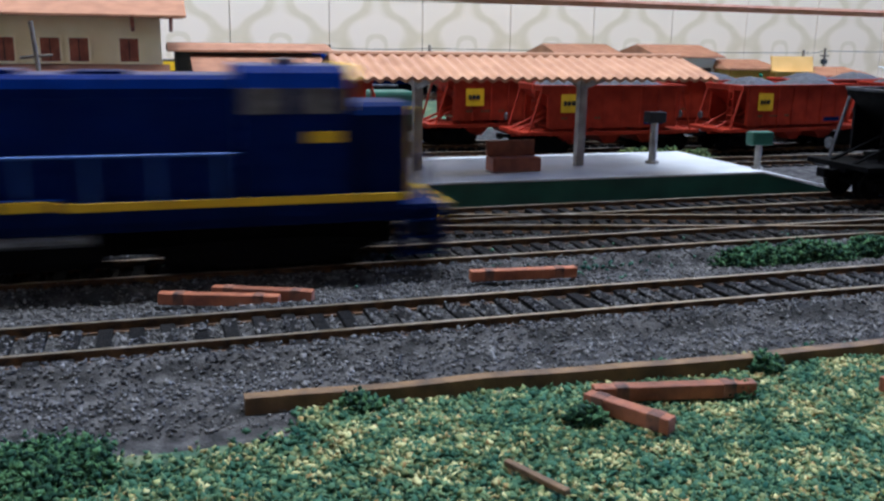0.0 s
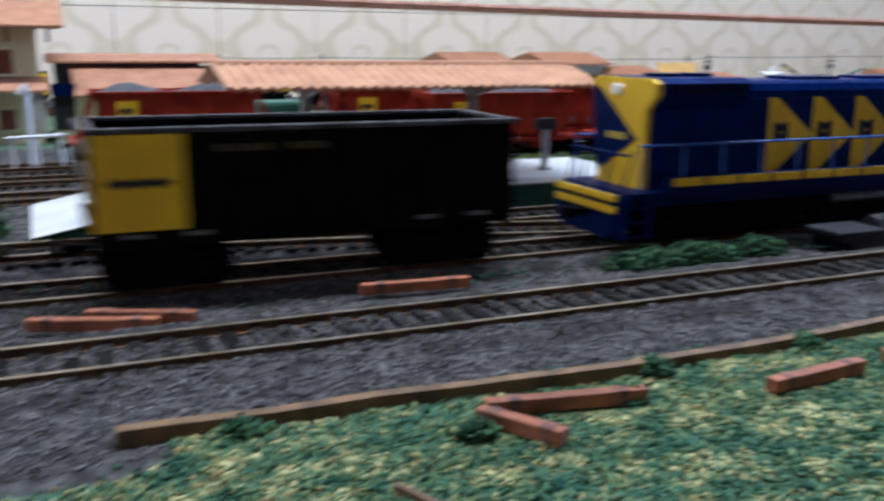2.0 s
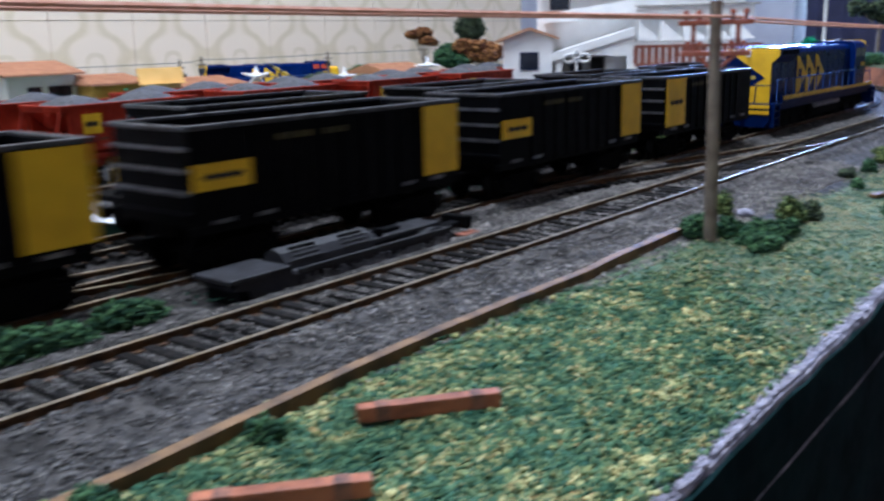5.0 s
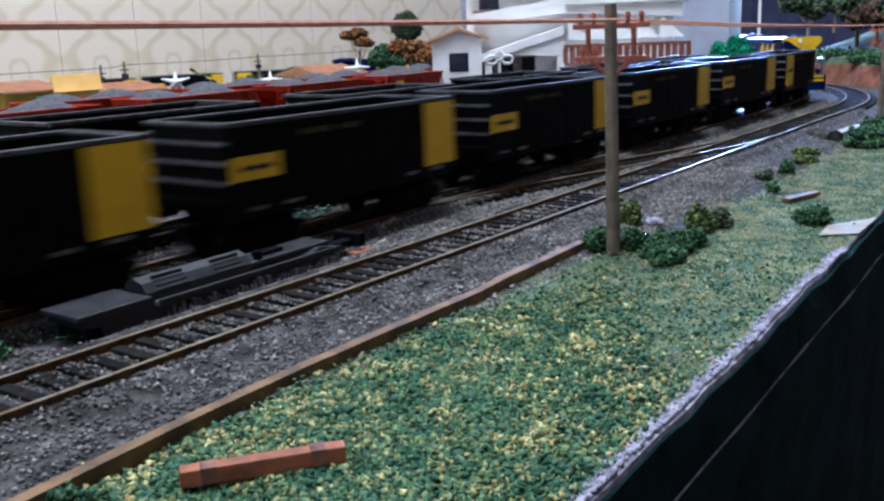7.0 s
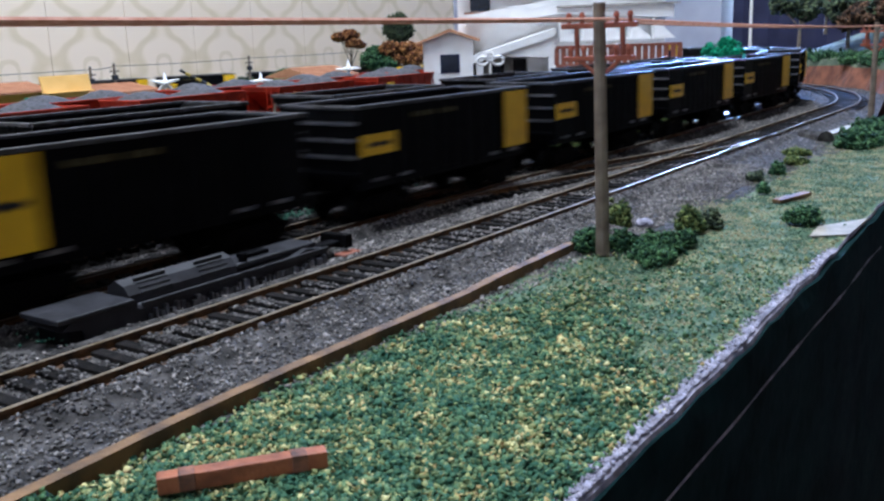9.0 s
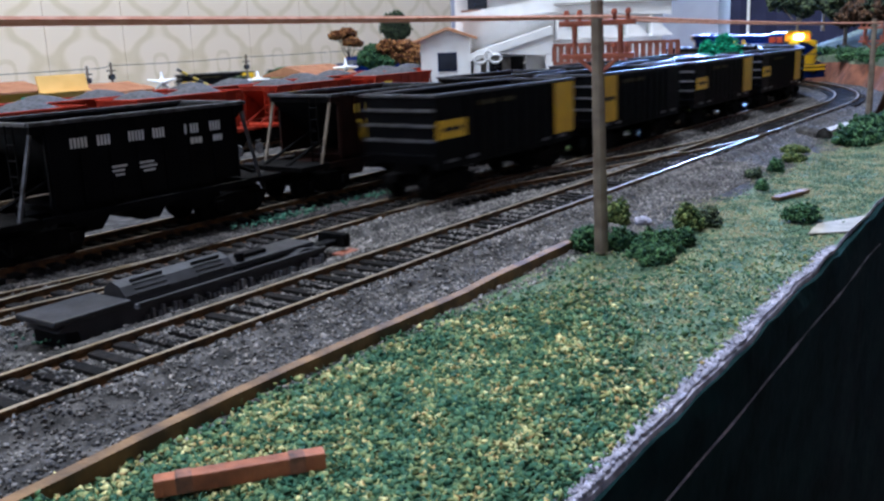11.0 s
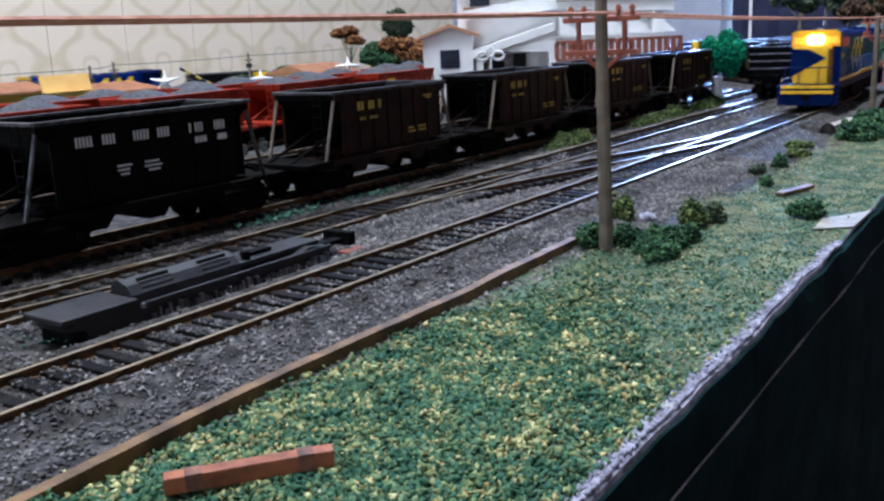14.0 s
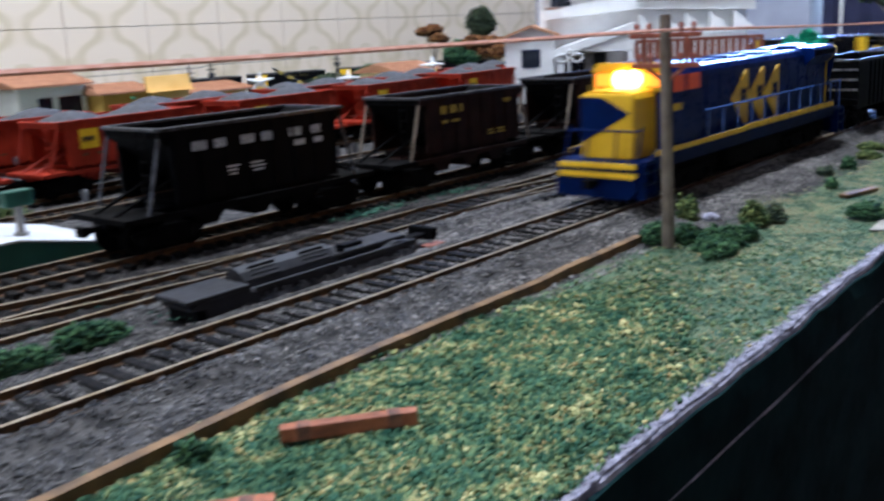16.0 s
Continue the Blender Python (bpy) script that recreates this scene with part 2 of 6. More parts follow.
TILE = 1.359
M = {
    "ballast": material("ballast_stone", (0.020, 0.019, 0.019), (0.185, 0.175, 0.165), 900, 0.95, bump=0.4, c=(0.082, 0.077, 0.075), stops=(0.0, 0.5, 1.0), island=1, spec=0.12, patch=75, lean_by=1.6),
    "ballast_pale": material("paler_ballast_stone", (0.045, 0.041, 0.039), (0.30, 0.275, 0.255), 900, 0.95, bump=0.4, c=(0.155, 0.142, 0.134), stops=(0.0, 0.5, 1.0), island=1, spec=0.12, patch=75, lean_by=1.6),
    # dark grime of the wagons' tracks, with shade mixed into the colour
    "shaded_stone": material("dark_stone_with_shade", (0.008, 0.007, 0.007), (0.11, 0.10, 0.095), 900, 0.9, bump=0.6, c=(0.035, 0.031, 0.03), stops=(0.05, 0.5, 1.0), island=1, spec=0.2, patch=130),
    "shaded_earth": material("dark_earth_with_shade", (0.010, 0.009, 0.009), (0.07, 0.06, 0.055), 130, 0.95, bump=0.9, c=(0.028, 0.025, 0.024), fine=1400, spec=0.2),
    "earth": material("gravelly_earth", (0.018, 0.017, 0.016), (0.085, 0.079, 0.075), 240, 0.95, bump=0.9, c=(0.042, 0.039, 0.037), fine=1400, spec=0.12),
    "turf": material("dyed_sawdust_turf", (0.035, 0.07, 0.042), (0.15, 0.165, 0.085), 120, 0.95, bump=0.9, c=(0.065, 0.105, 0.06), fine=900, spec=0.2),
    "sawdust": material("dyed_sawdust", (0.012, 0.046, 0.030), (0.42, 0.39, 0.18), 400, 0.9, bump=0.2, c=(0.042, 0.096, 0.054), stops=(0.0, 0.45, 1.0), island=1, spec=0.12, patch=150, lean_by=1.5),
    "leaf": material("foliage_foam", (0.010, 0.034, 0.017), (0.055, 0.115, 0.045), 400, 0.9, bump=0.4, c=(0.024, 0.066, 0.03), island=1, spec=0.2),
    "leaf_olive": material("olive_foliage", (0.024, 0.045, 0.014), (0.11, 0.135, 0.04), 400, 0.9, bump=0.4, c=(0.05, 0.078, 0.026), island=1, spec=0.2),
    "leaf_teal": material("teal_moss", (0.012, 0.05, 0.035), (0.06, 0.13, 0.085), 400, 0.9, bump=0.4, c=(0.03, 0.085, 0.058), island=1, spec=0.2),
    "leaf_bright": material("bright_green_fibre", (0.0, 0.09, 0.045), (0.02, 0.26, 0.13), 400, 0.8, bump=0.3, c=(0.0, 0.16, 0.08), island=1, spec=0.2),
    "leaf_lime": material("lime_foliage", (0.06, 0.13, 0.015), (0.22, 0.34, 0.05), 400, 0.9, bump=0.4, c=(0.12, 0.22, 0.03), island=1, spec=0.2),
    "leaf_brown": material("brown_foliage", (0.06, 0.02, 0.008), (0.26, 0.12, 0.04), 400, 0.9, bump=0.4, c=(0.14, 0.05, 0.02), island=1, spec=0.2),
    "leaf_umber": material("dull_umber_foliage", (0.022, 0.014, 0.010), (0.10, 0.055, 0.03), 400, 0.9, bump=0.4, c=(0.05, 0.03, 0.018), island=1, spec=0.2),
    "leaf_dark": material("dark_foliage", (0.012, 0.02, 0.014), (0.07, 0.09, 0.045), 400, 0.9, bump=0.4, c=(0.03, 0.045, 0.028), island=1, spec=0.2),
    "tie": material("tarred_tie", (0.003, 0.003, 0.003), (0.012, 0.010, 0.009), 500, 0.85, bump=0.4, piece=0.4, spec=0.1),
    "dull_plastic": material("dull_black_plastic", (0.006, 0.006, 0.008), (0.018, 0.018, 0.022), 200, 0.5, bump=0.15, spec=0.4),
    "rust": material("rusty_rail", (0.035, 0.018, 0.008), (0.15, 0.07, 0.022), 350, 0.6, 0.3, 0.4),
    "steel": material("worn_rail_head", (0.34, 0.26, 0.15), (0.54, 0.47, 0.38), 120, 0.38, 0.9, 0.15),
    "wood": material("brown_wood", (0.055, 0.028, 0.01), (0.16, 0.085, 0.03), 180, 0.7, bump=0.4),
    "log": material("orange_stained_wood", (0.15, 0.040, 0.015), (0.31, 0.095, 0.036), 260, 0.6, bump=0.35, piece=0.25),
    "log_end": material("blackened_wood", (0.02, 0.014, 0.014), (0.22, 0.085, 0.045), 350, 0.8),
    "black": material("satin_black_paint", (0.0011, 0.0012, 0.0018), (0.003, 0.003, 0.004), 160, 0.55, bump=0.1, spec=0.06),
    "grime": material("grimy_black_plastic", (0.0015, 0.0015, 0.0016), (0.005, 0.0045, 0.0045), 240, 0.8, bump=0.2, spec=0.05),
    "steelgrey": material("dull_metal", (0.10, 0.10, 0.11), (0.25, 0.25, 0.27), 300, 0.4, 0.8, 0.2),
    "yellow": material("yellow_paint", (0.62, 0.36, 0.004), (0.76, 0.46, 0.008), 120, 0.45, bump=0.08),
    "blue": material("royal_blue_paint", (0.001, 0.008, 0.062), (0.0018, 0.013, 0.092), 90, 0.30, bump=0.06, spec=0.06),
    "bluedark": material("deep_blue_paint", (0.001, 0.006, 0.040), (0.0015, 0.010, 0.06), 90, 0.45, bump=0.06, spec=0.05),
    "red": material("oxide_red_paint", (0.23, 0.018, 0.008), (0.34, 0.032, 0.013), 150, 0.55, bump=0.1, spec=0.15, piece=0.12),
    "brown": material("dark_brown_paint", (0.010, 0.0035, 0.003), (0.020, 0.008, 0.006), 150, 0.5, bump=0.1, spec=0.12),
    "coal": material("coal_load", (0.012, 0.012, 0.014), (0.07, 0.07, 0.08), 500, 0.8, bump=0.9, fine=900),
    "white_letter": material("white_lettering", (0.5, 0.5, 0.5), (0.62, 0.62, 0.62), 300, 0.6, bump=0),
    "gold_letter": material("yellow_lettering", (0.34, 0.24, 0.03), (0.45, 0.33, 0.05), 300, 0.6, bump=0),
    "roof": material("terracotta_roof", (0.26, 0.112, 0.056), (0.37, 0.172, 0.09), 90, 0.7, bump=0.2, piece=0.08),
    "roof_pale": material("faded_terracotta", (0.34, 0.162, 0.084), (0.46, 0.24, 0.13), 90, 0.75, bump=0.2),
    "cream": material("cream_wall", (0.84, 0.76, 0.44), (0.90, 0.83, 0.54), 70, 0.7, bump=0.15),
    "white": material("white_wall", (0.70, 0.70, 0.69), (0.80, 0.80, 0.79), 60, 0.6, bump=0.1),
    "ochre": material("ochre_wall", (0.48, 0.27, 0.05), (0.60, 0.36, 0.09), 70, 0.7, bump=0.15),
    "yellow_sheet": material("yellow_card", (0.66, 0.38, 0.09), (0.76, 0.46, 0.13), 70, 0.6, bump=0.1),
    "brownwood": material("red_brown_wood", (0.16, 0.045, 0.025), (0.28, 0.09, 0.045), 200, 0.6, bump=0.2),
    "platform": material("grey_platform", (0.38, 0.38, 0.37), (0.50, 0.50, 0.485), 60, 0.6, bump=0.15),
    "green": material("dark_green_paint", (0.012, 0.06, 0.04), (0.02, 0.10, 0.065), 80, 0.5, bump=0.1),
    "postgrey": material("weathered_post", (0.22, 0.20, 0.18), (0.40, 0.38, 0.34), 160, 0.7, bump=0.2),
    "polewood": material("grey_brown_pole", (0.10, 0.075, 0.055), (0.20, 0.16, 0.12), 160, 0.75, bump=0.3),
    "crossarm": material("red_brown_plastic", (0.22, 0.05, 0.025), (0.34, 0.09, 0.045), 200, 0.5, bump=0.1),
    "thread": material("orange_thread", (0.60, 0.27, 0.18), (0.74, 0.40, 0.30), 400, 0.8, bump=0.2),
    "dark": material("near_black", (0.006, 0.006, 0.007), (0.014, 0.014, 0.016), 100, 0.8),
    "fascia": material("dark_green_fascia", (0.0014, 0.007, 0.0075), (0.007, 0.021, 0.022), 60, 0.75, bump=0.35, fine=300, spec=0.03),
    "chip": material("chipped_plaster", (0.12, 0.115, 0.15), (0.35, 0.335, 0.40), 300, 0.8, bump=0.5),
    "plaster": material("beige_plaster", (0.72, 0.68, 0.60), (0.80, 0.76, 0.68), 8, 0.8, bump=0.1),
    "bluewall": material("blue_grey_wall", (0.26, 0.28, 0.36), (0.36, 0.38, 0.47), 12, 0.8, bump=0.1),
    "sandy": material("sandy_bare_board", (0.19, 0.175, 0.15), (0.30, 0.28, 0.24), 160, 0.85, bump=0.4),
    "ceiling": material("white_ceiling", (0.78, 0.78, 0.76), (0.84, 0.84, 0.82), 8, 0.9, bump=0.1),
    "floor": material("brown_floor", (0.10, 0.06, 0.045), (0.16, 0.10, 0.075), 10, 0.5, bump=0.1),
    "curtain": material("dark_blue_curtain", (0.007, 0.008, 0.034), (0.016, 0.018, 0.056), 20, 0.8, bump=0.2),
    "hill": material("mossy_hillside", (0.03, 0.05, 0.03), (0.12, 0.15, 0.09), 60, 0.95, bump=0.8, c=(0.06, 0.08, 0.05), fine=300),
    "clay": material("red_clay_bank", (0.085, 0.03, 0.018), (0.20, 0.075, 0.04), 90, 0.95, bump=0.8, fine=400),
    "brick": material("terracotta_brick", (0.17, 0.05, 0.03), (0.26, 0.085, 0.05), 160, 0.7, bump=0.3),
    "glass": material("dark_window", (0.008, 0.010, 0.018), (0.02, 0.024, 0.035), 60, 0.15, bump=0),
    "tile": tile_material(),
    "olive": material("olive_wall", (0.16, 0.15, 0.05), (0.24, 0.22, 0.09), 70, 0.7, bump=0.15),
    "worn": material("worn_black_edge", (0.015, 0.015, 0.017), (0.09, 0.09, 0.10), 300, 0.45, 0.3, 0.2),
    "gold_dim": material("faded_yellow_lettering", (0.035, 0.028, 0.006), (0.08, 0.06, 0.012), 300, 0.7, bump=0),
    # handrail blue, lightened: the rail's highlight is put into the colour
    "rail_blue": material("highlit_blue_rail", (0.03, 0.07, 0.24), (0.06, 0.13, 0.36), 200, 0.25, bump=0),
    "figure": material("painted_figure", (0.5, 0.03, 0.03), (0.55, 0.05, 0.04), 100, 0.6, bump=0),
    "loose": material("fine_turf_dust", (0.05, 0.09, 0.06), (0.24, 0.22, 0.13), 700, 0.95, bump=0.5, c=(0.11, 0.16, 0.09), island=1, spec=0.2, patch=110),
    "grout": material("grey_grout", (0.50, 0.44, 0.36), (0.58, 0.51, 0.42), 100, 0.9),
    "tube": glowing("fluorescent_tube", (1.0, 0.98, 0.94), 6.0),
    "sky": glowing("daylight_outside", (0.78, 0.88, 1.0), 5.0),
    "headlight": glowing("headlight_glow", (1.0, 0.45, 0.08), 30.0),
    # no lamps: the headlight's flare, put on windscreens and cab windows as glow
    "orange_flare": glowing("windscreen_flare", (1.0, 0.26, 0.02), 1.6),
    "red_flare": glowing("cab_window_flare", (0.30, 0.035, 0.01), 0.35),
}

for at, colour in ((0.22, (0.034, 0.085, 0.050)), (0.66, (0.080, 0.140, 0.070)), (0.82, (0.140, 0.175, 0.074)), (0.93, (0.26, 0.26, 0.105)), (0.955, (0.24, 0.13, 0.05))):
    ramp = next(n for n in M["sawdust"].node_tree.nodes if n.type == "VALTORGB").color_ramp
    ramp.elements.new(at).color = (*colour, 1)


# ---- building helpers ----
def box(bm, x0, x1, y0, y1, z0, z1, bevel=0.0):
    r = bmesh.ops.create_cube(bm, size=1)
    for v in r["verts"]:
        v.co = Vector(((x0 + x1) / 2 + v.co.x * (x1 - x0), (y0 + y1) / 2 + v.co.y * (y1 - y0), (z0 + z1) / 2 + v.co.z * (z1 - z0)))
    if bevel:
        edges = {e for v in r["verts"] for e in v.link_edges}
        bmesh.ops.bevel(bm, geom=list(edges), offset=bevel, segments=2, affect="EDGES", profile=0.6)
    return bm


def rod(bm, a, b, r, seg=8, r2=None):
    a, b = Vector(a), Vector(b)
    d = b - a
    made = bmesh.ops.create_cone(bm, cap_ends=True, segments=seg, radius1=r, radius2=r if r2 is None else r2, depth=d.length)
    m = Matrix.Translation((a + b) / 2) @ d.to_track_quat("Z", "Y").to_matrix().to_4x4()
    bmesh.ops.transform(bm, matrix=m, verts=made["verts"])
    return bm


def prism(bm, outline, y0, y1, axis="y"):
    """A closed outline carried along one axis: (x, z) along y, or (y, z) along x, or (x, y) along z."""
    def at(p, d):
        return {"y": (p[0], d, p[1]), "x": (d, p[0], p[1]), "z": (p[0], p[1], d)}[axis]
    a, b = [bm.verts.new(at(p, y0)) for p in outline], [bm.verts.new(at(p, y1)) for p in outline]
    n = len(outline)
    faces = [bm.faces.new(a), bm.faces.new(b[::-1])] + [bm.faces.new((a[i], b[i], b[(i + 1) % n], a[(i + 1) % n])) for i in range(n)]
    bmesh.ops.recalc_face_normals(bm, faces=faces)
    return bm


def mesh_of(name, bm, mat):
    bmesh.ops.scale(bm, vec=(U, U, U), verts=bm.verts)
    me = bpy.data.meshes.new(name)
    bm.to_mesh(me)
    bm.free()
    me.materials.append(M[mat])
    return me


def part(name, bm, mat, parent=None, label="", at=None):
    ob = new(name, mesh_of(name, bm, mat))
    if parent:
        ob.parent = parent
    if at:
        ob.location = Vector(at) * U
    if label:
        ob["label"] = label
    return ob


def thing(name, x, y, z, label, category, group="", kind="", rz=0.0):
    ob = new(name)
    ob.empty_display_size = 0.02
    ob.matrix_world = pose(x * U, y * U, z * U, 0, 0, rz)
    return tagged(ob, label, category, group, kind)


def single(name, bm, mat, label, category, group="", kind="", at=(0, 0, 0), rz=0.0, rx=0.0, ry=0.0):
    ob = part(name, bm, mat)
    ob.matrix_world = pose(at[0] * U, at[1] * U, at[2] * U, rx, ry, rz)
    return tagged(ob, label, category, group, kind)


def B():
    return bmesh.new()


def scatter(name, mat, points, size, flat=0.6, rng=None, spread=0.5, lie=0.0):
    """Many small eight-sided grains, one mesh. points: n x 3 in decimetres."""
    rng = rng or np.random.default_rng(3)
    n = len(points)
    base = np.array([(1, 0, 0), (-1, 0, 0), (0, 1, 0), (0, -1, 0), (0, 0, 1), (0, 0, -1)], float)
    face = np.array([(0, 2, 4), (2, 1, 4), (1, 3, 4), (3, 0, 4), (2, 0, 5), (1, 2, 5), (3, 1, 5), (0, 3, 5)])
    q = rng.normal(size=(n, 4))
    if lie:
        q[:, 1:3] *= lie
    q /= np.linalg.norm(q, axis=1)[:, None]
    w, x, y, z = q.T
    turn = np.stack([1 - 2 * (y * y + z * z), 2 * (x * y - z * w), 2 * (x * z + y * w), 2 * (x * y + z * w), 1 - 2 * (x * x + z * z), 2 * (y * z - x * w),
                     2 * (x * z - y * w), 2 * (y * z + x * w), 1 - 2 * (x * x + y * y)], 1).reshape(n, 3, 3)
    sizes = np.asarray(size) * (1 - spread + 2 * spread * rng.random(n)) * np.ones(n)
    shape = base[None] * np.stack([np.ones(n), 0.55 + 0.45 * rng.random(n), flat * (0.6 + 0.8 * rng.random(n))], 1)[:, None]
    verts = np.einsum("nij,nkj->nki", turn, shape) * sizes[:, None, None] + np.asarray(points)[:, None]
    me = bpy.data.meshes.new(name)
    me.vertices.add(6 * n)
    me.vertices.foreach_set("co", (verts * U).astype(np.float32).ravel())
    me.loops.add(24 * n)
    me.loops.foreach_set("vertex_index", (face[None] + 6 * np.arange(n)[:, None, None]).astype(np.int32).ravel())
    me.polygons.add(8 * n)
    me.polygons.foreach_set("loop_start", np.arange(0, 24 * n, 3, dtype=np.int32))
    me.update(calc_edges=True)
    me.materials.append(M[mat])
    return new(name, me)


# ---- lines of the tracks ----
CX = 8.96  # where the loops begin to turn


def loop_at(s, y0, radius):
    """Place and heading at s along a loop: straight along +x, half a turn to the left, back along -x."""
    if s <= CX:
        return s, y0, 0.0
    a = (s - CX) / radius
    if a <= math.pi:
        return CX + radius * math.sin(a), y0 + radius * (1 - math.cos(a)), a
    return CX - (s - CX - math.pi * radius), y0 + 2 * radius, math.pi


FRONT, MIDDLE = (0.087, 4.62), (0.607, 4.10)


def dip(y):
    """The back of the layout lies lower; the loops run down to it."""
    k, j = min(max((y - 1.95) / 0.8, 0), 1), min(max((y - 4.0) / 4.5, 0), 1)
    return -0.07 * k * k * (3 - 2 * k) - 0.11 * j * j * (3 - 2 * j)


def ease_line(x0, y0, x1, y1):
    """A crossover: an S between two parallel lines."""
    def at(k):
        e = k * k * (3 - 2 * k)
        slope = (y1 - y0) * 6 * k * (1 - k) / (x1 - x0)
        return x0 + k * (x1 - x0), y0 + e * (y1 - y0), math.atan(slope)
    return at


def rail_mesh(line, side, w=0.010, h=0.026):
    """One rail: foot, web and head carried along a line of (x, y, heading)."""
    prof = [(-w, -h), (w, -h), (w, -h + 0.005), (w * 0.35, -h + 0.008), (w * 0.35, -0.008), (w * 0.55, -0.006), (w * 0.55, 0),
            (-w * 0.55, 0), (-w * 0.55, -0.006), (-w * 0.35, -0.008), (-w * 0.35, -h + 0.008), (-w, -h + 0.005)]
    n = len(prof)
    verts, faces, mats = [], [], []
    for x, y, a in line:
        for o, z in prof:
            d = side + o
            verts.append(((x - math.sin(a) * d) * U, (y + math.cos(a) * d) * U, (z + dip(y)) * U))
    for i in range(len(line) - 1):
        for k in range(n):
            a, b = i * n + k, i * n + (k + 1) % n
            faces.append((a, b, b + n, a + n))
            mats.append(1 if k == 6 else 0)
    faces += [tuple(range(n)), tuple(range((len(line) - 1) * n, len(line) * n))[::-1]]
    mats += [0, 0]
    me = bpy.data.meshes.new("rail")
    me.from_pydata(verts, [], faces)
    me.materials.append(M["rust"])
    me.materials.append(M["steel"])
    me.polygons.foreach_set("material_index", mats)
    return me


tie_mesh = mesh_of("tie", box(B(), -0.015, 0.015, -0.145, 0.145, -0.05, -0.0135, 0.003), "tie")


def track(line, label, ties=0, pitch=0.062, near=(-9, 99)):
    """Two rails and their ties; ties inside the near stretch are pieces of their own, the rest one mesh."""
    t = thing("railway_track", 0, 0, 0, label, "railway track", kind="structure")
    for side in (-0.087, 0.087):
        ob = new("rail", rail_mesh(line, side))
        ob.parent = t
    far, run, last = [], 0.0, None
    rest = B()
    count = 0
    for (x, y, a), (x2, y2, a2) in zip(line, line[1:]):
        d = math.hypot(x2 - x, y2 - y)
        while run <= d:
            px, py = x + (x2 - x) * run / d, y + (y2 - y) * run / d
            turn = a + random.uniform(-0.03, 0.03)
            if near[0] < px < near[1] and py < 3 and count < 290:
                ob = new("tie", tie_mesh)
                ob.parent = t
                ob.matrix_local = pose(px * U, py * U, random.uniform(-0.003, 0.002) * U, 0, 0, math.degrees(turn))
                count += 1
            else:
                r = bmesh.ops.create_cube(rest, size=1)
                m = Matrix.Translation((px, py, -0.025 + dip(py))) @ Matrix.Rotation(a, 4, "Z") @ Matrix.Diagonal((0.03, 0.29, 0.018, 1))
                bmesh.ops.transform(rest, matrix=m, verts=r["verts"])
            run += pitch
        run -= d
    if len(rest.verts):
        tagged(part("far_ties", rest, "tie", t), kind="stuff")
    else:
        rest.free()
    return t


def sampled(fn, a, b, step):
    n = max(2, int(abs(b - a) / step))
    return [fn(a + (b - a) * i / n) for i in range(n + 1)]


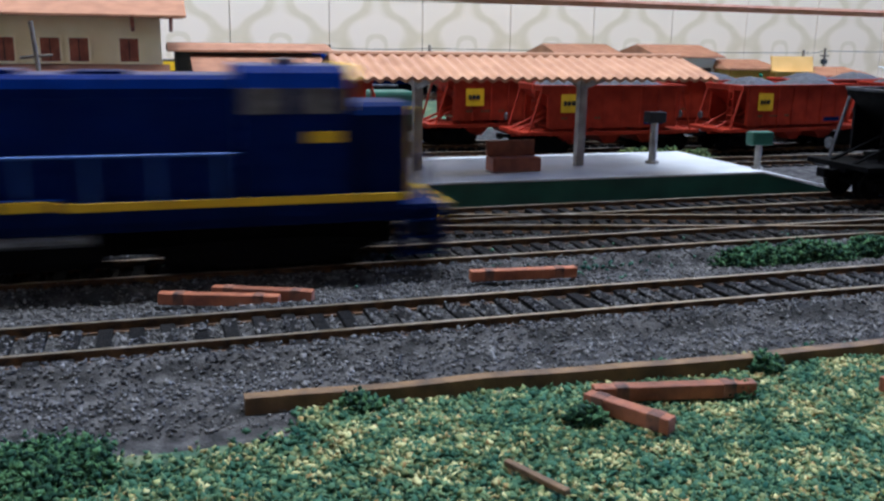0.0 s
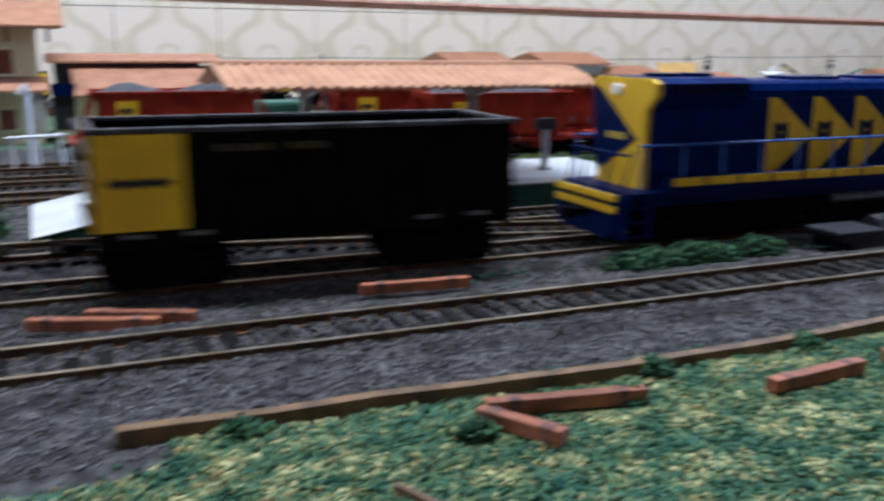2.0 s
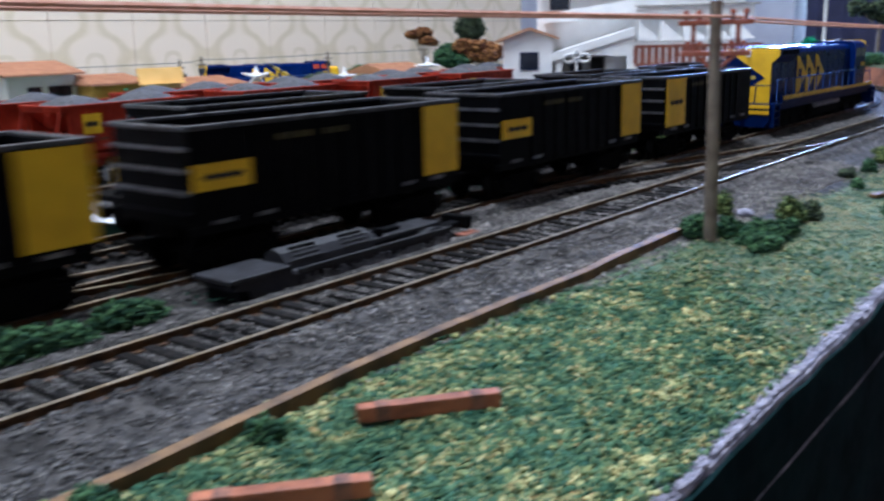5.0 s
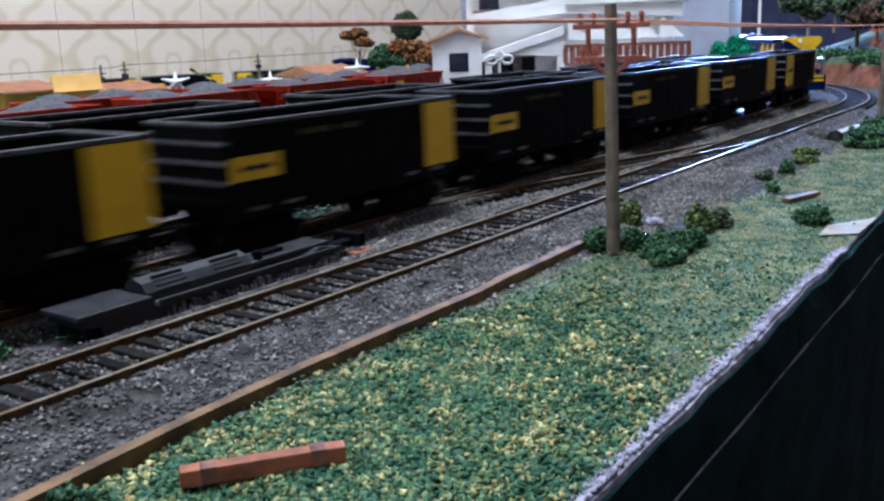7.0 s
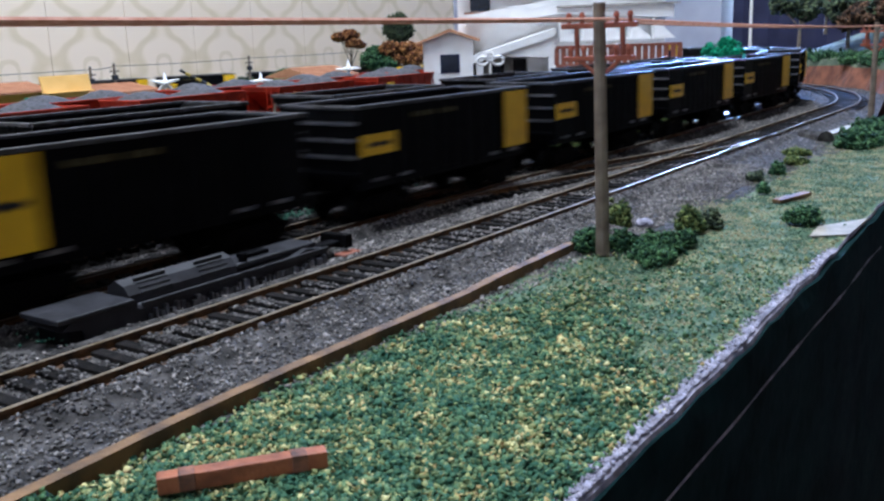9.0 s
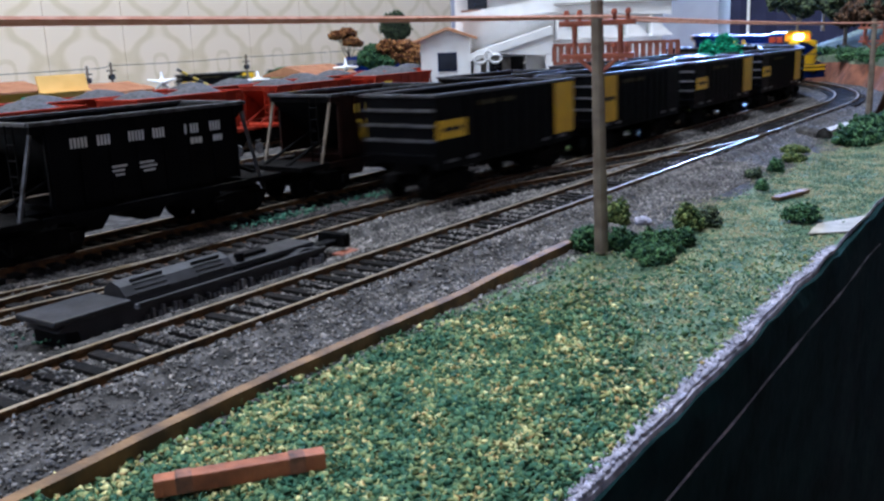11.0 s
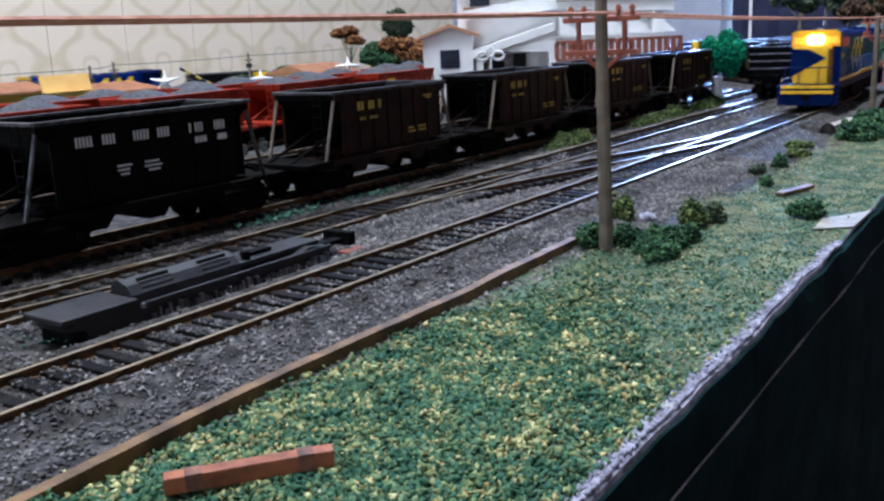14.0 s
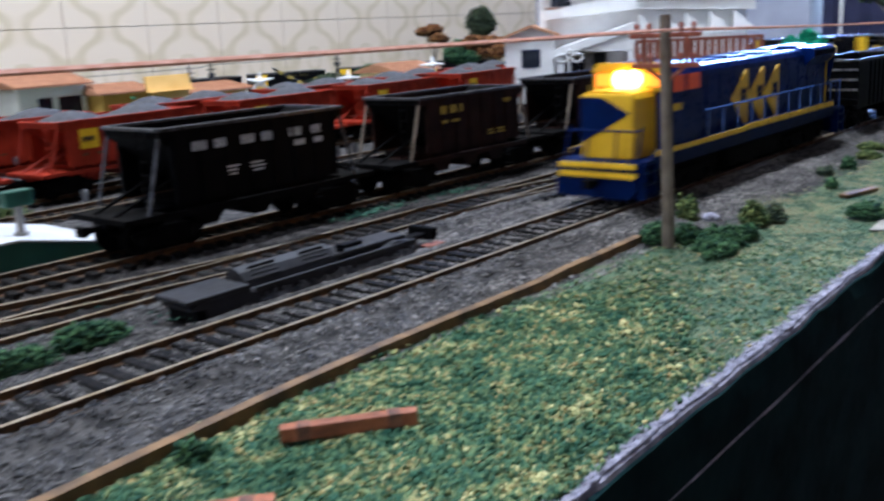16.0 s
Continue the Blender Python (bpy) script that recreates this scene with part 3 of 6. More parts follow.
# ---- the room ----
def room():
    b = box(B(), -9, 20.4, 11.34, 12.6, -9.5, 17)
    wall = single("wall_back", b, "grout", "tiled back wall of the room", "wall", kind="structure")
    tile = B()
    h = TILE / 2 - 0.005
    box(tile, -h, h, -0.03, 0.03, -h, h, 0.006)
    me = mesh_of("tile", tile, "tile")
    for i in range(-6, 14):
        for k in range(-1, 3):
            ob = new("tile", me)
            ob.parent = wall
            ob.location = Vector((1.609 + TILE * (i + 0.5), 11.31 + random.uniform(-0.004, 0.004), 0.98 + TILE * (k - 0.5))) * U
    # unseen front wall, kept dark brown so that little light bounces back
    single("wall_front", box(B(), -9, 20.4, -16.6, -15.4, -9.5, 17), "floor", "unseen dark brown wall behind the viewer, bounces little light", "wall", kind="structure")
    # unseen side wall, made pale to bounce light onto the house fronts
    single("wall_left", box(B(), -10.2, -9, -16.6, 12.6, -9.5, 17), "plaster", "unseen pale beige side wall that bounces light", "wall", kind="structure")
    right = B()
    box(right, 20.4, 21.4, 4.80, 12.6, -9.5, 17)
    box(right, 20.4, 21.4, -16.6, 4.45, -9.5, 17)
    box(right, 20.4, 21.4, 4.45, 4.80, 9, 17)
    box(right, 20.4, 21.4, 4.45, 4.80, -9.5, -1.0)
    single("wall_right", right, "bluewall", "plain blue-grey wall with a narrow bright opening", "wall", kind="structure")
    single("backdrop", box(B(), 23.5, 23.7, 2, 8, -2, 10), "sky", "bright daylight outside the opening", "sky", kind="structure")
    # unseen ceiling, pale for the same bounce
    single("ceiling", box(B(), -10.2, 21.4, -16.6, 12.6, 17, 17.6), "ceiling", "unseen white ceiling that bounces light", "ceiling", kind="structure")
    single("floor", box(B(), -10.2, 21.4, -16.6, 12.6, -10, -9.5), "floor", "dark brown floor", "floor", kind="structure")
    # dark curtain with folds beside the opening
    c = thing("curtain", 20.0, 2.0, 0, "dark blue curtain beside the bright opening", "curtain")
    b = B()
    cols = []
    for i in range(61):
        y = -6 + i * 0.174
        cols.append((0.06 * math.sin(i * 1.3) + 0.03 * math.sin(i * 2.9), y - 2.0))
    low, high = [b.verts.new((x, y, -2)) for x, y in cols], [b.verts.new((x, y, 9)) for x, y in cols]
    low2, high2 = [b.verts.new((x + 0.05, y, -2)) for x, y in cols], [b.verts.new((x + 0.05, y, 9)) for x, y in cols]
    for i in range(60):
        b.faces.new((low[i], low[i + 1], high[i + 1], high[i]))
        b.faces.new((low2[i + 1], low2[i], high2[i], high2[i + 1]))
    part("cloth", b, "curtain", c)
    part("rod", rod(B(), (0.03, -8.2, 9.0), (0.03, 2.7, 9.0), 0.12), "steelgrey", c)
    part("pull_cord", rod(B(), (-0.12, 2.05, -1), (-0.12, 2.05, 9), 0.03), "white", c)
    # unseen fixtures added round the two ceiling lamps
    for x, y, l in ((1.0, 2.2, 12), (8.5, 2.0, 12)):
        lamp = thing("ceiling_light", x, y, 15.9, "unseen white fluorescent ceiling light, assumed for the overhead light", "lamp", "ceiling lights")
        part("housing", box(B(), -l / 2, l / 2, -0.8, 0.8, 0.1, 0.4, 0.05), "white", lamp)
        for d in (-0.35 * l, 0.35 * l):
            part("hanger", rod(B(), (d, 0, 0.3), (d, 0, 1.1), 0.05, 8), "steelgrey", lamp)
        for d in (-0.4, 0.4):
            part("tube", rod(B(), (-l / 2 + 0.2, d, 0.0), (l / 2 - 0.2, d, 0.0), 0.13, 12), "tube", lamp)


room()


# ---- the layout's ground ----
def edge_line(x):
    """The board's front edge, without its breaks: it bows outwards."""
    return float(np.interp(x, (0, 2, 2.56, 2.79, 3.12, 3.43, 3.88, 4.5, 4.94, 8), (-1.09, -0.972, -0.940, -0.934, -0.929, -0.924, -0.913, -0.904, -0.886, -0.875)))


def front_edge(x):
    return edge_line(x) + 0.008 * noise.noise((x * 2.3, 0, 3)) + 0.010 * noise.noise((x * 5.1, 0, 1)) + 0.005 * noise.noise((x * 17, 0, 1))


def height(x, y):
    """Ground height under everything, rail heads at 0."""
    z = -0.032 + 0.007 * noise.noise((x * 3, y * 3, 0)) + 0.004 * noise.noise((x * 11, y * 11, 5))
    k = min(max((-0.2 - y) / 0.12, 0), 1)
    z -= 0.012 * k * k * (3 - 2 * k)
    if x < CX and -0.1 < y < 0.8:
        for y0 in (FRONT[0], MIDDLE[0]):
            d = abs(y - y0)
            k = min(max((d - 0.098) / 0.014, 0), 1) * min(max((0.19 - d) / 0.035, 0), 1)
            z += k * max(0.0, -0.0105 + 0.003 * noise.noise((x * 6, y * 9, 2)) - z)
            k = min(max((0.082 - d) / 0.012, 0), 1)
            z += k * max(0.0, -0.0235 + 0.003 * noise.noise((x * 8, y * 9, 4)) - z)
    return z + dip(y)


def grime_shade(x, y):
    """Ballast round the wagons' tracks: dark grime, plus the wagons' shade put into the colour."""
    near = 0.50 + 0.34 * min(max((x - 3.9) / 1.6, 0), 1)
    return near + 0.05 * noise.noise((x * 4, y * 4, 6)) < y < 1.35 and -3 < x < 9.5


def ground():
    xs = np.concatenate([np.arange(-8.5, -0.6, 0.3), np.arange(-0.6, 6.2, 0.035), np.arange(6.2, 10.5, 0.1), np.arange(10.5, 19.6, 0.3)])
    ys = np.concatenate([np.linspace(0, 1, 19)])
    yy = np.concatenate([np.arange(-0.3, 0.9, 0.0175), np.arange(0.9, 1.4, 0.035), np.arange(1.4, 4.0, 0.1), np.arange(4.0, 10.9, 0.3), [11.2]])
    verts, faces, mats = [], [], []
    rows = len(ys) + len(yy) - 1
    for x in xs:
        e = front_edge(x)
        col = [e + (yy[0] - e) * k for k in ys[:-1]] + list(yy)
        for y in col:
            verts.append((x * U, y * U, height(x, y) * U))
    n = len(col)
    for i in range(len(xs) - 1):
        for k in range(n - 1):
            a = i * n + k
            faces.append((a, a + n, a + n + 1, a + 1))
            x, y = xs[i], verts[a][1] / U
            limit = -0.29 + 0.03 * noise.noise((x * 2, 0, 8))
            if x > 4.1:
                limit = -0.42 + 0.07 * noise.noise((x * 2, 0, 8))
            if x < 0.75:
                limit = -0.42 + 0.06 * noise.noise((x * 5, 0, 8))
            mats.append(2 if grime_shade(x, y) else 1 if y < limit or (4.4 < y < 8.2) or (x > 8.5 and y < -0.3) else 0)
    me = bpy.data.meshes.new("ground")
    me.from_pydata(verts, [], faces)
    me.materials.append(M["earth"])
    me.materials.append(M["turf"])
    me.materials.append(M["shaded_earth"])
    me.polygons.foreach_set("material_index", mats)
    me.polygons.foreach_set("use_smooth", [True] * len(faces))
    tagged(new("ground", me), "grey gravel ground of a model railway with green turf", "ground", kind="structure")
    # the board's edge: a broken pale lip above a dark upright panel
    b = B()
    top, lip, low = [], [], []
    for x in np.arange(-8.5, 19.6, 0.06):
        e = front_edge(x)
        z = height(x, e)
        j = 0.012 * noise.noise((x * 7, 2, 2))
        k = min(max((4.5 - x) / 0.5, 0.2), 1) * min(max((x - 1.2) / 0.9, 0.3), 1)
        top.append(b.verts.new((x, e, z + 0.002)))
        lip.append(b.verts.new((x, e - k * (0.012 + j), z - 0.004 + j * k)))
        low.append(b.verts.new((x, e - k * (0.016 + 0.6 * j), z - 0.008 - 0.016 * k + j * k)))
    for i in range(len(top) - 1):
        b.faces.new((lip[i], lip[i + 1], top[i + 1], top[i]))
        b.faces.new((low[i], low[i + 1], lip[i + 1], lip[i]))
    single("board_edge", b, "chip", "broken pale plaster edge of the layout board", "edge", kind="structure")
    b = B()
    rows = []
    for x in np.arange(-8.5, 19.6, 0.06):
        e = front_edge(x) - 0.012
        z = height(x, e)
        flat = edge_line(x) - 0.026
        rows.append([b.verts.new(v) for v in ((x, e + 0.02, z - 0.012), (x, e - 0.008, z - 0.014 + 0.008 * noise.noise((x * 9, 1, 1))), (x, flat - 0.001, z - 0.06), (x, flat - 0.002, -0.3), (x, flat - 0.002, -9.4))])
    for r, q in zip(rows, rows[1:]):
        for k in range(4):
            b.faces.new((r[k], r[k + 1], q[k + 1], q[k]))
    bmesh.ops.recalc_face_normals(b, faces=b.faces[:])
    single("fascia", b, "fascia", "dark green painted front panel of the layout", "panel", kind="structure")
    b = B()
    top, low = [], []
    for i in range(120):
        x = 1.6 + i * 0.03
        e = edge_line(x) - 0.0305
        w = 0.0062 * max(0.0, 0.6 + noise.noise((x * 6, 0, 2)))
        z = -0.172 + 0.004 * noise.noise((x * 3, 3, 0))
        top.append(b.verts.new((x, e, z + w)))
        low.append(b.verts.new((x, e, z - w)))
    for i in range(119):
        b.faces.new((low[i], low[i + 1], top[i + 1], top[i]))
    single("scuff_mark", b, "chip", "pale scuffed line along the dark panel", "scratch", kind="structure")
    # underside of the board
    single("board", box(B(), -8.5, 19.6, -0.8, 11.2, -0.9, -0.4), "wood", "wooden board that carries the layout", "board", kind="structure")


ground()

track(sampled(lambda s: loop_at(s, *FRONT), -8, 38, 0.2), "rusty model railway track with dark ties in grey gravel", near=(0.0, 10))
track(sampled(lambda s: loop_at(s, *MIDDLE), -8, 38, 0.2), "worn model railway track with dark ties in grey gravel", near=(0.0, 10))
track(sampled(lambda s: (s, 1.1, 0.0), -8, 10, 0.5), "dull model railway track beside the platform", near=(1.5, 3))
track(sampled(ease_line(0.6, 1.1, 3.6, 0.607), 0, 1, 0.05), "rusty crossover track between two lines", near=(-9, -8))
track(sampled(ease_line(4.1, 0.607, 7.0, 0.087), 0, 1, 0.05), "rusty crossover track between two lines", near=(-9, -8))
track(sampled(lambda s: (s, 2.15, 0.0), -8, 10, 0.5), "dull model railway siding", near=(-9, -8))
SID_A, SID_B = (lambda s: (s, 3.03 + 0.1 * max(0, s - 4.2), 0.0)), (lambda s: (s, 3.52 + 0.1 * max(0, s - 4.2), 0.0))
track(sampled(SID_A, -8, 11, 0.5), "model railway siding under red hopper wagons", near=(-9, -8))
track(sampled(SID_B, -8, 11, 0.5), "model railway siding under red hopper wagons", near=(-9, -8))


# ---- rolling stock ----
def bogie(parent, x, wheels=2, span=0.2, r=0.052, mat="grime"):
    bg = part("bogie", box(B(), x - span * 0.35, x + span * 0.35, -0.1, 0.1, 0.045, 0.085, 0.006), mat, parent)
    for side in (-1, 1):
        f = B()
        y = side * 0.122
        prism(f, [(x - span * 0.75, 0.075), (x - span * 0.6, 0.04), (x - span * 0.25, 0.022), (x + span * 0.25, 0.022), (x + span * 0.6, 0.04),
                  (x + span * 0.75, 0.075), (x + span * 0.3, 0.088), (x - span * 0.3, 0.088)], y - 0.008, y + 0.008)
        for k in range(wheels):
            ax = x + span * (k / (wheels - 1) - 0.5)
            box(f, ax - 0.018, ax + 0.018, y - 0.014 * (side < 0) - 0.006, y + 0.014 * (side > 0) + 0.006, 0.035, 0.07, 0.003)
        part("side_frame", f, mat, bg)
    for k in range(wheels):
        w = B()
        ax = x + span * (k / (wheels - 1) - 0.5)
        for side in (-1, 1):
            rod(w, (ax, side * 0.072, r), (ax, side * 0.098, r), r, 20)
            rod(w, (ax, side * 0.066, r), (ax, side * 0.073, r), r + 0.008, 20)
        rod(w, (ax, -0.1, r), (ax, 0.1, r), 0.01, 8)
        part("wheelset", w, "steelgrey" if mat != "grime" else "grime", bg)
    return bg


def coupler(parent, x, d):
    b = B()
    box(b, min(x, x + d * 0.06), max(x, x + d * 0.06), -0.012, 0.012, 0.085, 0.105, 0.002)
    box(b, min(x + d * 0.05, x + d * 0.075), max(x + d * 0.05, x + d * 0.075), -0.022, 0.022, 0.078, 0.112, 0.004)
    part("coupler", b, "grime", parent)


def open_box(L, w, z0, z1, t):
    """A trough: outer and inner walls joined along the rim."""
    b = B()
    rings = []
    for dx, z in ((0, z0), (0, z1), (t, z1), (t, z0 + 0.02)):
        rings.append([b.verts.new((sx * (L - dx), sy * (w - dx), z)) for sx, sy in ((-1, -1), (1, -1), (1, 1), (-1, 1))])
    for p, q in zip(rings, rings[1:]):
        for i in range(4):
            b.faces.new((p[i], p[(i + 1) % 4], q[(i + 1) % 4], q[i]))
    b.faces.new(rings[0][::-1])
    b.faces.new(rings[3])
    return b


def gondola(kind):
    """Black high-sided wagon, open at the top, with yellow panels."""
    g = thing("gondola_wagon", 0, 0, 0, "black open ore wagon with " + ("one tall yellow panel" if kind == "B" else "a tall and a small yellow panel"),
              "wagon", "wagons of the ore train")
    L, w, z0, z1 = 0.53, 0.165, 0.14, 0.385
    body = open_box(L, w, z0, z1, 0.014)
    part("body", body, "black", g)
    rim = B()
    for y in (-w, w):
        box(rim, -L - 0.008, L + 0.008, y - 0.009, y + 0.009, z1 - 0.004, z1 + 0.009, 0.003)
    for x in (-L, L):
        box(rim, x - 0.009, x + 0.009, -w + 0.009, w - 0.009, z1 - 0.004, z1 + 0.008, 0.003)
    part("top_rail", rim, "worn", g, "worn dark steel rim")
    for side in (-1, 1):
        for i in range(9):
            x = -L + 0.2 + i * (2 * L - 0.4) / 8
            part("rib", box(B(), x - 0.006, x + 0.006, side * w - 0.006, side * w + 0.006, z0 - 0.01, z1 - 0.012), "black", g)
    for x in (-L, L):
        for k in range(4):
            z = z0 + 0.03 + k * 0.055
            part("end_rib", box(B(), x - 0.012, x + 0.012, -w + 0.005, w - 0.005, z - 0.004, z + 0.005), "steelgrey" if k else "black", g)
    part("underframe", box(B(), -L + 0.02, L - 0.02, -0.06, 0.06, 0.10, 0.139), "grime", g)
    sill = B()
    for y in (-w + 0.015, w - 0.015):
        box(sill, -L, L, y - 0.012, y + 0.012, 0.118, 0.139)
    part("sill", sill, "black", g)
    for x in (-0.36, 0.36):
        for dx in (-0.07, 0.07):
            s = B()
            box(s, x + dx - 0.04, x + dx + 0.02, -w - 0.008, -w + 0.006, 0.142, 0.152)
            part("pocket", s, "steelgrey", g)
    for side in (-1, 1):
        y = side * (w + 0.0075)
        a, b = (-0.528, -0.325) if kind == "B" else (0.355, 0.528)
        part("panel", box(B(), a, b, y - 0.0015, y + 0.0015, 0.160, z1 - 0.006), "yellow", g, "tall yellow panel")
        m = B()
        if kind == "B":
            for i in range(3):
                cx = -0.47 + i * 0.045
                prism(m, [(cx - 0.03, 0.27), (cx, 0.285), (cx + 0.03, 0.27), (cx, 0.255)], y - 0.003, y + 0.003)
            part("mark", m, "dark", g)
        else:
            part("panel", box(B(), -0.528, -0.345, y - 0.0015, y + 0.0015, 0.230, 0.298), "yellow", g, "small yellow panel with a dark mark")
            for i in range(3):
                cx = -0.478 + i * 0.042
                prism(m, [(cx - 0.025, 0.264), (cx, 0.276), (cx + 0.025, 0.264), (cx, 0.252)], y - 0.003, y + 0.003)
            part("mark", m, "dark", g)
        m = B()
        for i in range(7):
            x = -0.25 + i * 0.035 + (0.03 if i > 3 else 0)
            box(m, x, x + 0.022, y - 0.001, y + 0.001, 0.335, 0.352)
        part("lettering", m, "gold_dim", g)
    for x in (-0.36, 0.36):
        bogie(g, x)
    coupler(g, L, 1)
    coupler(g, -L, -1)
    return g


def hopper(paint, marks, top_half, top, loaded=False, label="", cat="hopper wagon", group="", low=0.15):
    """Hopper wagon: a short body with slope sheets at the ends, carried by struts on a longer frame, bays below."""
    g = thing("hopper_wagon", 0, 0, 0, label, cat, group)
    under = paint if paint == "red" else "grime"
    L, F, w, z1, z0, t = top_half, 0.55, 0.165, top, low, 0.012
    inner = L - 0.04
    for y in (-w, w - t):
        b = B()
        prism(b, [(-L, z1), (L, z1), (L, z1 - 0.025), (inner, z1 - 0.03), (inner, z0), (-inner, z0), (-inner, z1 - 0.03), (-L, z1 - 0.025)], y, y + t)
        part("side", b, paint, g)
    for d in (-1, 1):
        b = B()
        prism(b, [(d * L, z1), (d * (L - 0.016), z1), (d * inner * 0.35, z0 + 0.02), (d * inner * 0.35, z0), (d * L, z1 - 0.025)], -w + t, w - t)
        part("slope_sheet", b, under, g)
    for side in (-1, 1):
        for i in range(8):
            x = -inner + 0.01 + i * (2 * inner - 0.02) / 7
            part("rib", box(B(), x - 0.004, x + 0.004, side * w - 0.0055, side * w + 0.0055, z0, z1 - 0.01), paint, g)
    rim = B()
    for y in (-w, w):
        box(rim, -L - 0.004, L + 0.004, y - 0.008, y + 0.008, z1 - 0.003, z1 + 0.009, 0.002)
    for x in (-L, L):
        box(rim, x - 0.008, x + 0.008, -w + 0.008, w - 0.008, z1 - 0.003, z1 + 0.008, 0.002)
    part("top_rail", rim, paint if paint == "red" else "worn", g)
    part("centre_sill", box(B(), -F, F, -0.045, 0.045, 0.095, 0.128), paint, g)
    for d in (-1, 1):
        part("end_platform", box(B(), d * (F - 0.075) - 0.08, d * (F - 0.075) + 0.08, -w, w, 0.112, 0.132, 0.003), under, g)
    for y in (-w + 0.008, w - 0.008):
        part("side_sill", box(B(), -F + 0.15, F - 0.15, y - 0.008, y + 0.008, 0.108, 0.13), paint, g)
    for d in (-1, 1):
        for side in (-1, 1):
            part("strut", rod(B(), (d * (L - 0.01), side * (w - 0.012), z1 - 0.01), (d * (L + 0.06), side * (w - 0.012), 0.13), 0.007, 6), {"red": "red", "brown": "polewood"}.get(paint, "worn"), g)
            part("brace", rod(B(), (d * (F - 0.02), side * 0.06, 0.13), (d * L * 0.62, side * 0.06, z0 + 0.09), 0.007, 6), under, g)
        lad = B()
        for y in (-0.1, -0.06):
            rod(lad, (d * (L + 0.012), y, 0.13), (d * (L + 0.012), y, z1), 0.003, 5)
        for k in range(5):
            rod(lad, (d * (L + 0.012), -0.1, 0.16 + k * 0.045), (d * (L + 0.012), -0.06, 0.16 + k * 0.045), 0.003, 5)
        part("ladder", lad, under, g)
        part("brake_wheel", rod(B(), (d * (F + 0.004), 0.05, 0.2), (d * (F + 0.010), 0.05, 0.2), 0.022, 14), "worn", g)
    for x in (-inner * 0.6, 0.0, inner * 0.6):
        b = B()
        prism(b, [(x - inner * 0.3, z0), (x + inner * 0.3, z0), (x + 0.03, 0.06), (x - 0.03, 0.06)], -0.13, 0.13)
        part("hopper_bay", b, paint, g)
    if loaded:
        b = B()
        n, k = 44, 14
        grid = []
        for i in range(n + 1):
            x = -L + 0.015 + i * (2 * L - 0.03) / n
            row = []
            for j in range(k + 1):
                y = -w + t + j * (2 * w - 2 * t) / k
                hump = 0.062 * (0.58 + 0.42 * math.sin((x / L + 1) * math.pi * 1.9 - 0.9)) * (1 - abs(2 * j / k - 1) ** 2.5) * (1 - abs(x / L) ** 6)
                row.append(b.verts.new((x, y, z1 - 0.012 + hump + 0.006 * noise.noise((x * 30, y * 30, L)))))
            grid.append(row)
        for i in range(n):
            for j in range(k):
                b.faces.new((grid[i][j], grid[i + 1][j], grid[i + 1][j + 1], grid[i][j + 1]))
        for row in grid:
            for v in (row[0], row[-1]):
                v.co.z = z1 - 0.02
        part("coal", b, "coal", g, "heaped dark coal load")
    for side in (-1, 1):
        y = side * (w + 0.0072)
        for name, mat, rects in marks:
            m = B()
            off = 0.0022 if name == "mark" else 0.0012
            for x0, x1, a, c in rects:
                box(m, x0, x1, y - off, y + off, a, c)
            part(name, m, mat, g)
    for x in (-F * 0.68, F * 0.68):
        bogie(g, x, 2, 0.19, mat="grime")
    coupler(g, F, 1)
    coupler(g, -F, -1)
    return g


def words(x, z, h, groups, w=0.016, gap=0.006, space=0.05):
    """Bars for letters, word by word."""
    out = []
    for n in groups:
        for _ in range(n):
            out.append((x, x + w, z, z + h))
            x += w + gap
        x += space
    return out


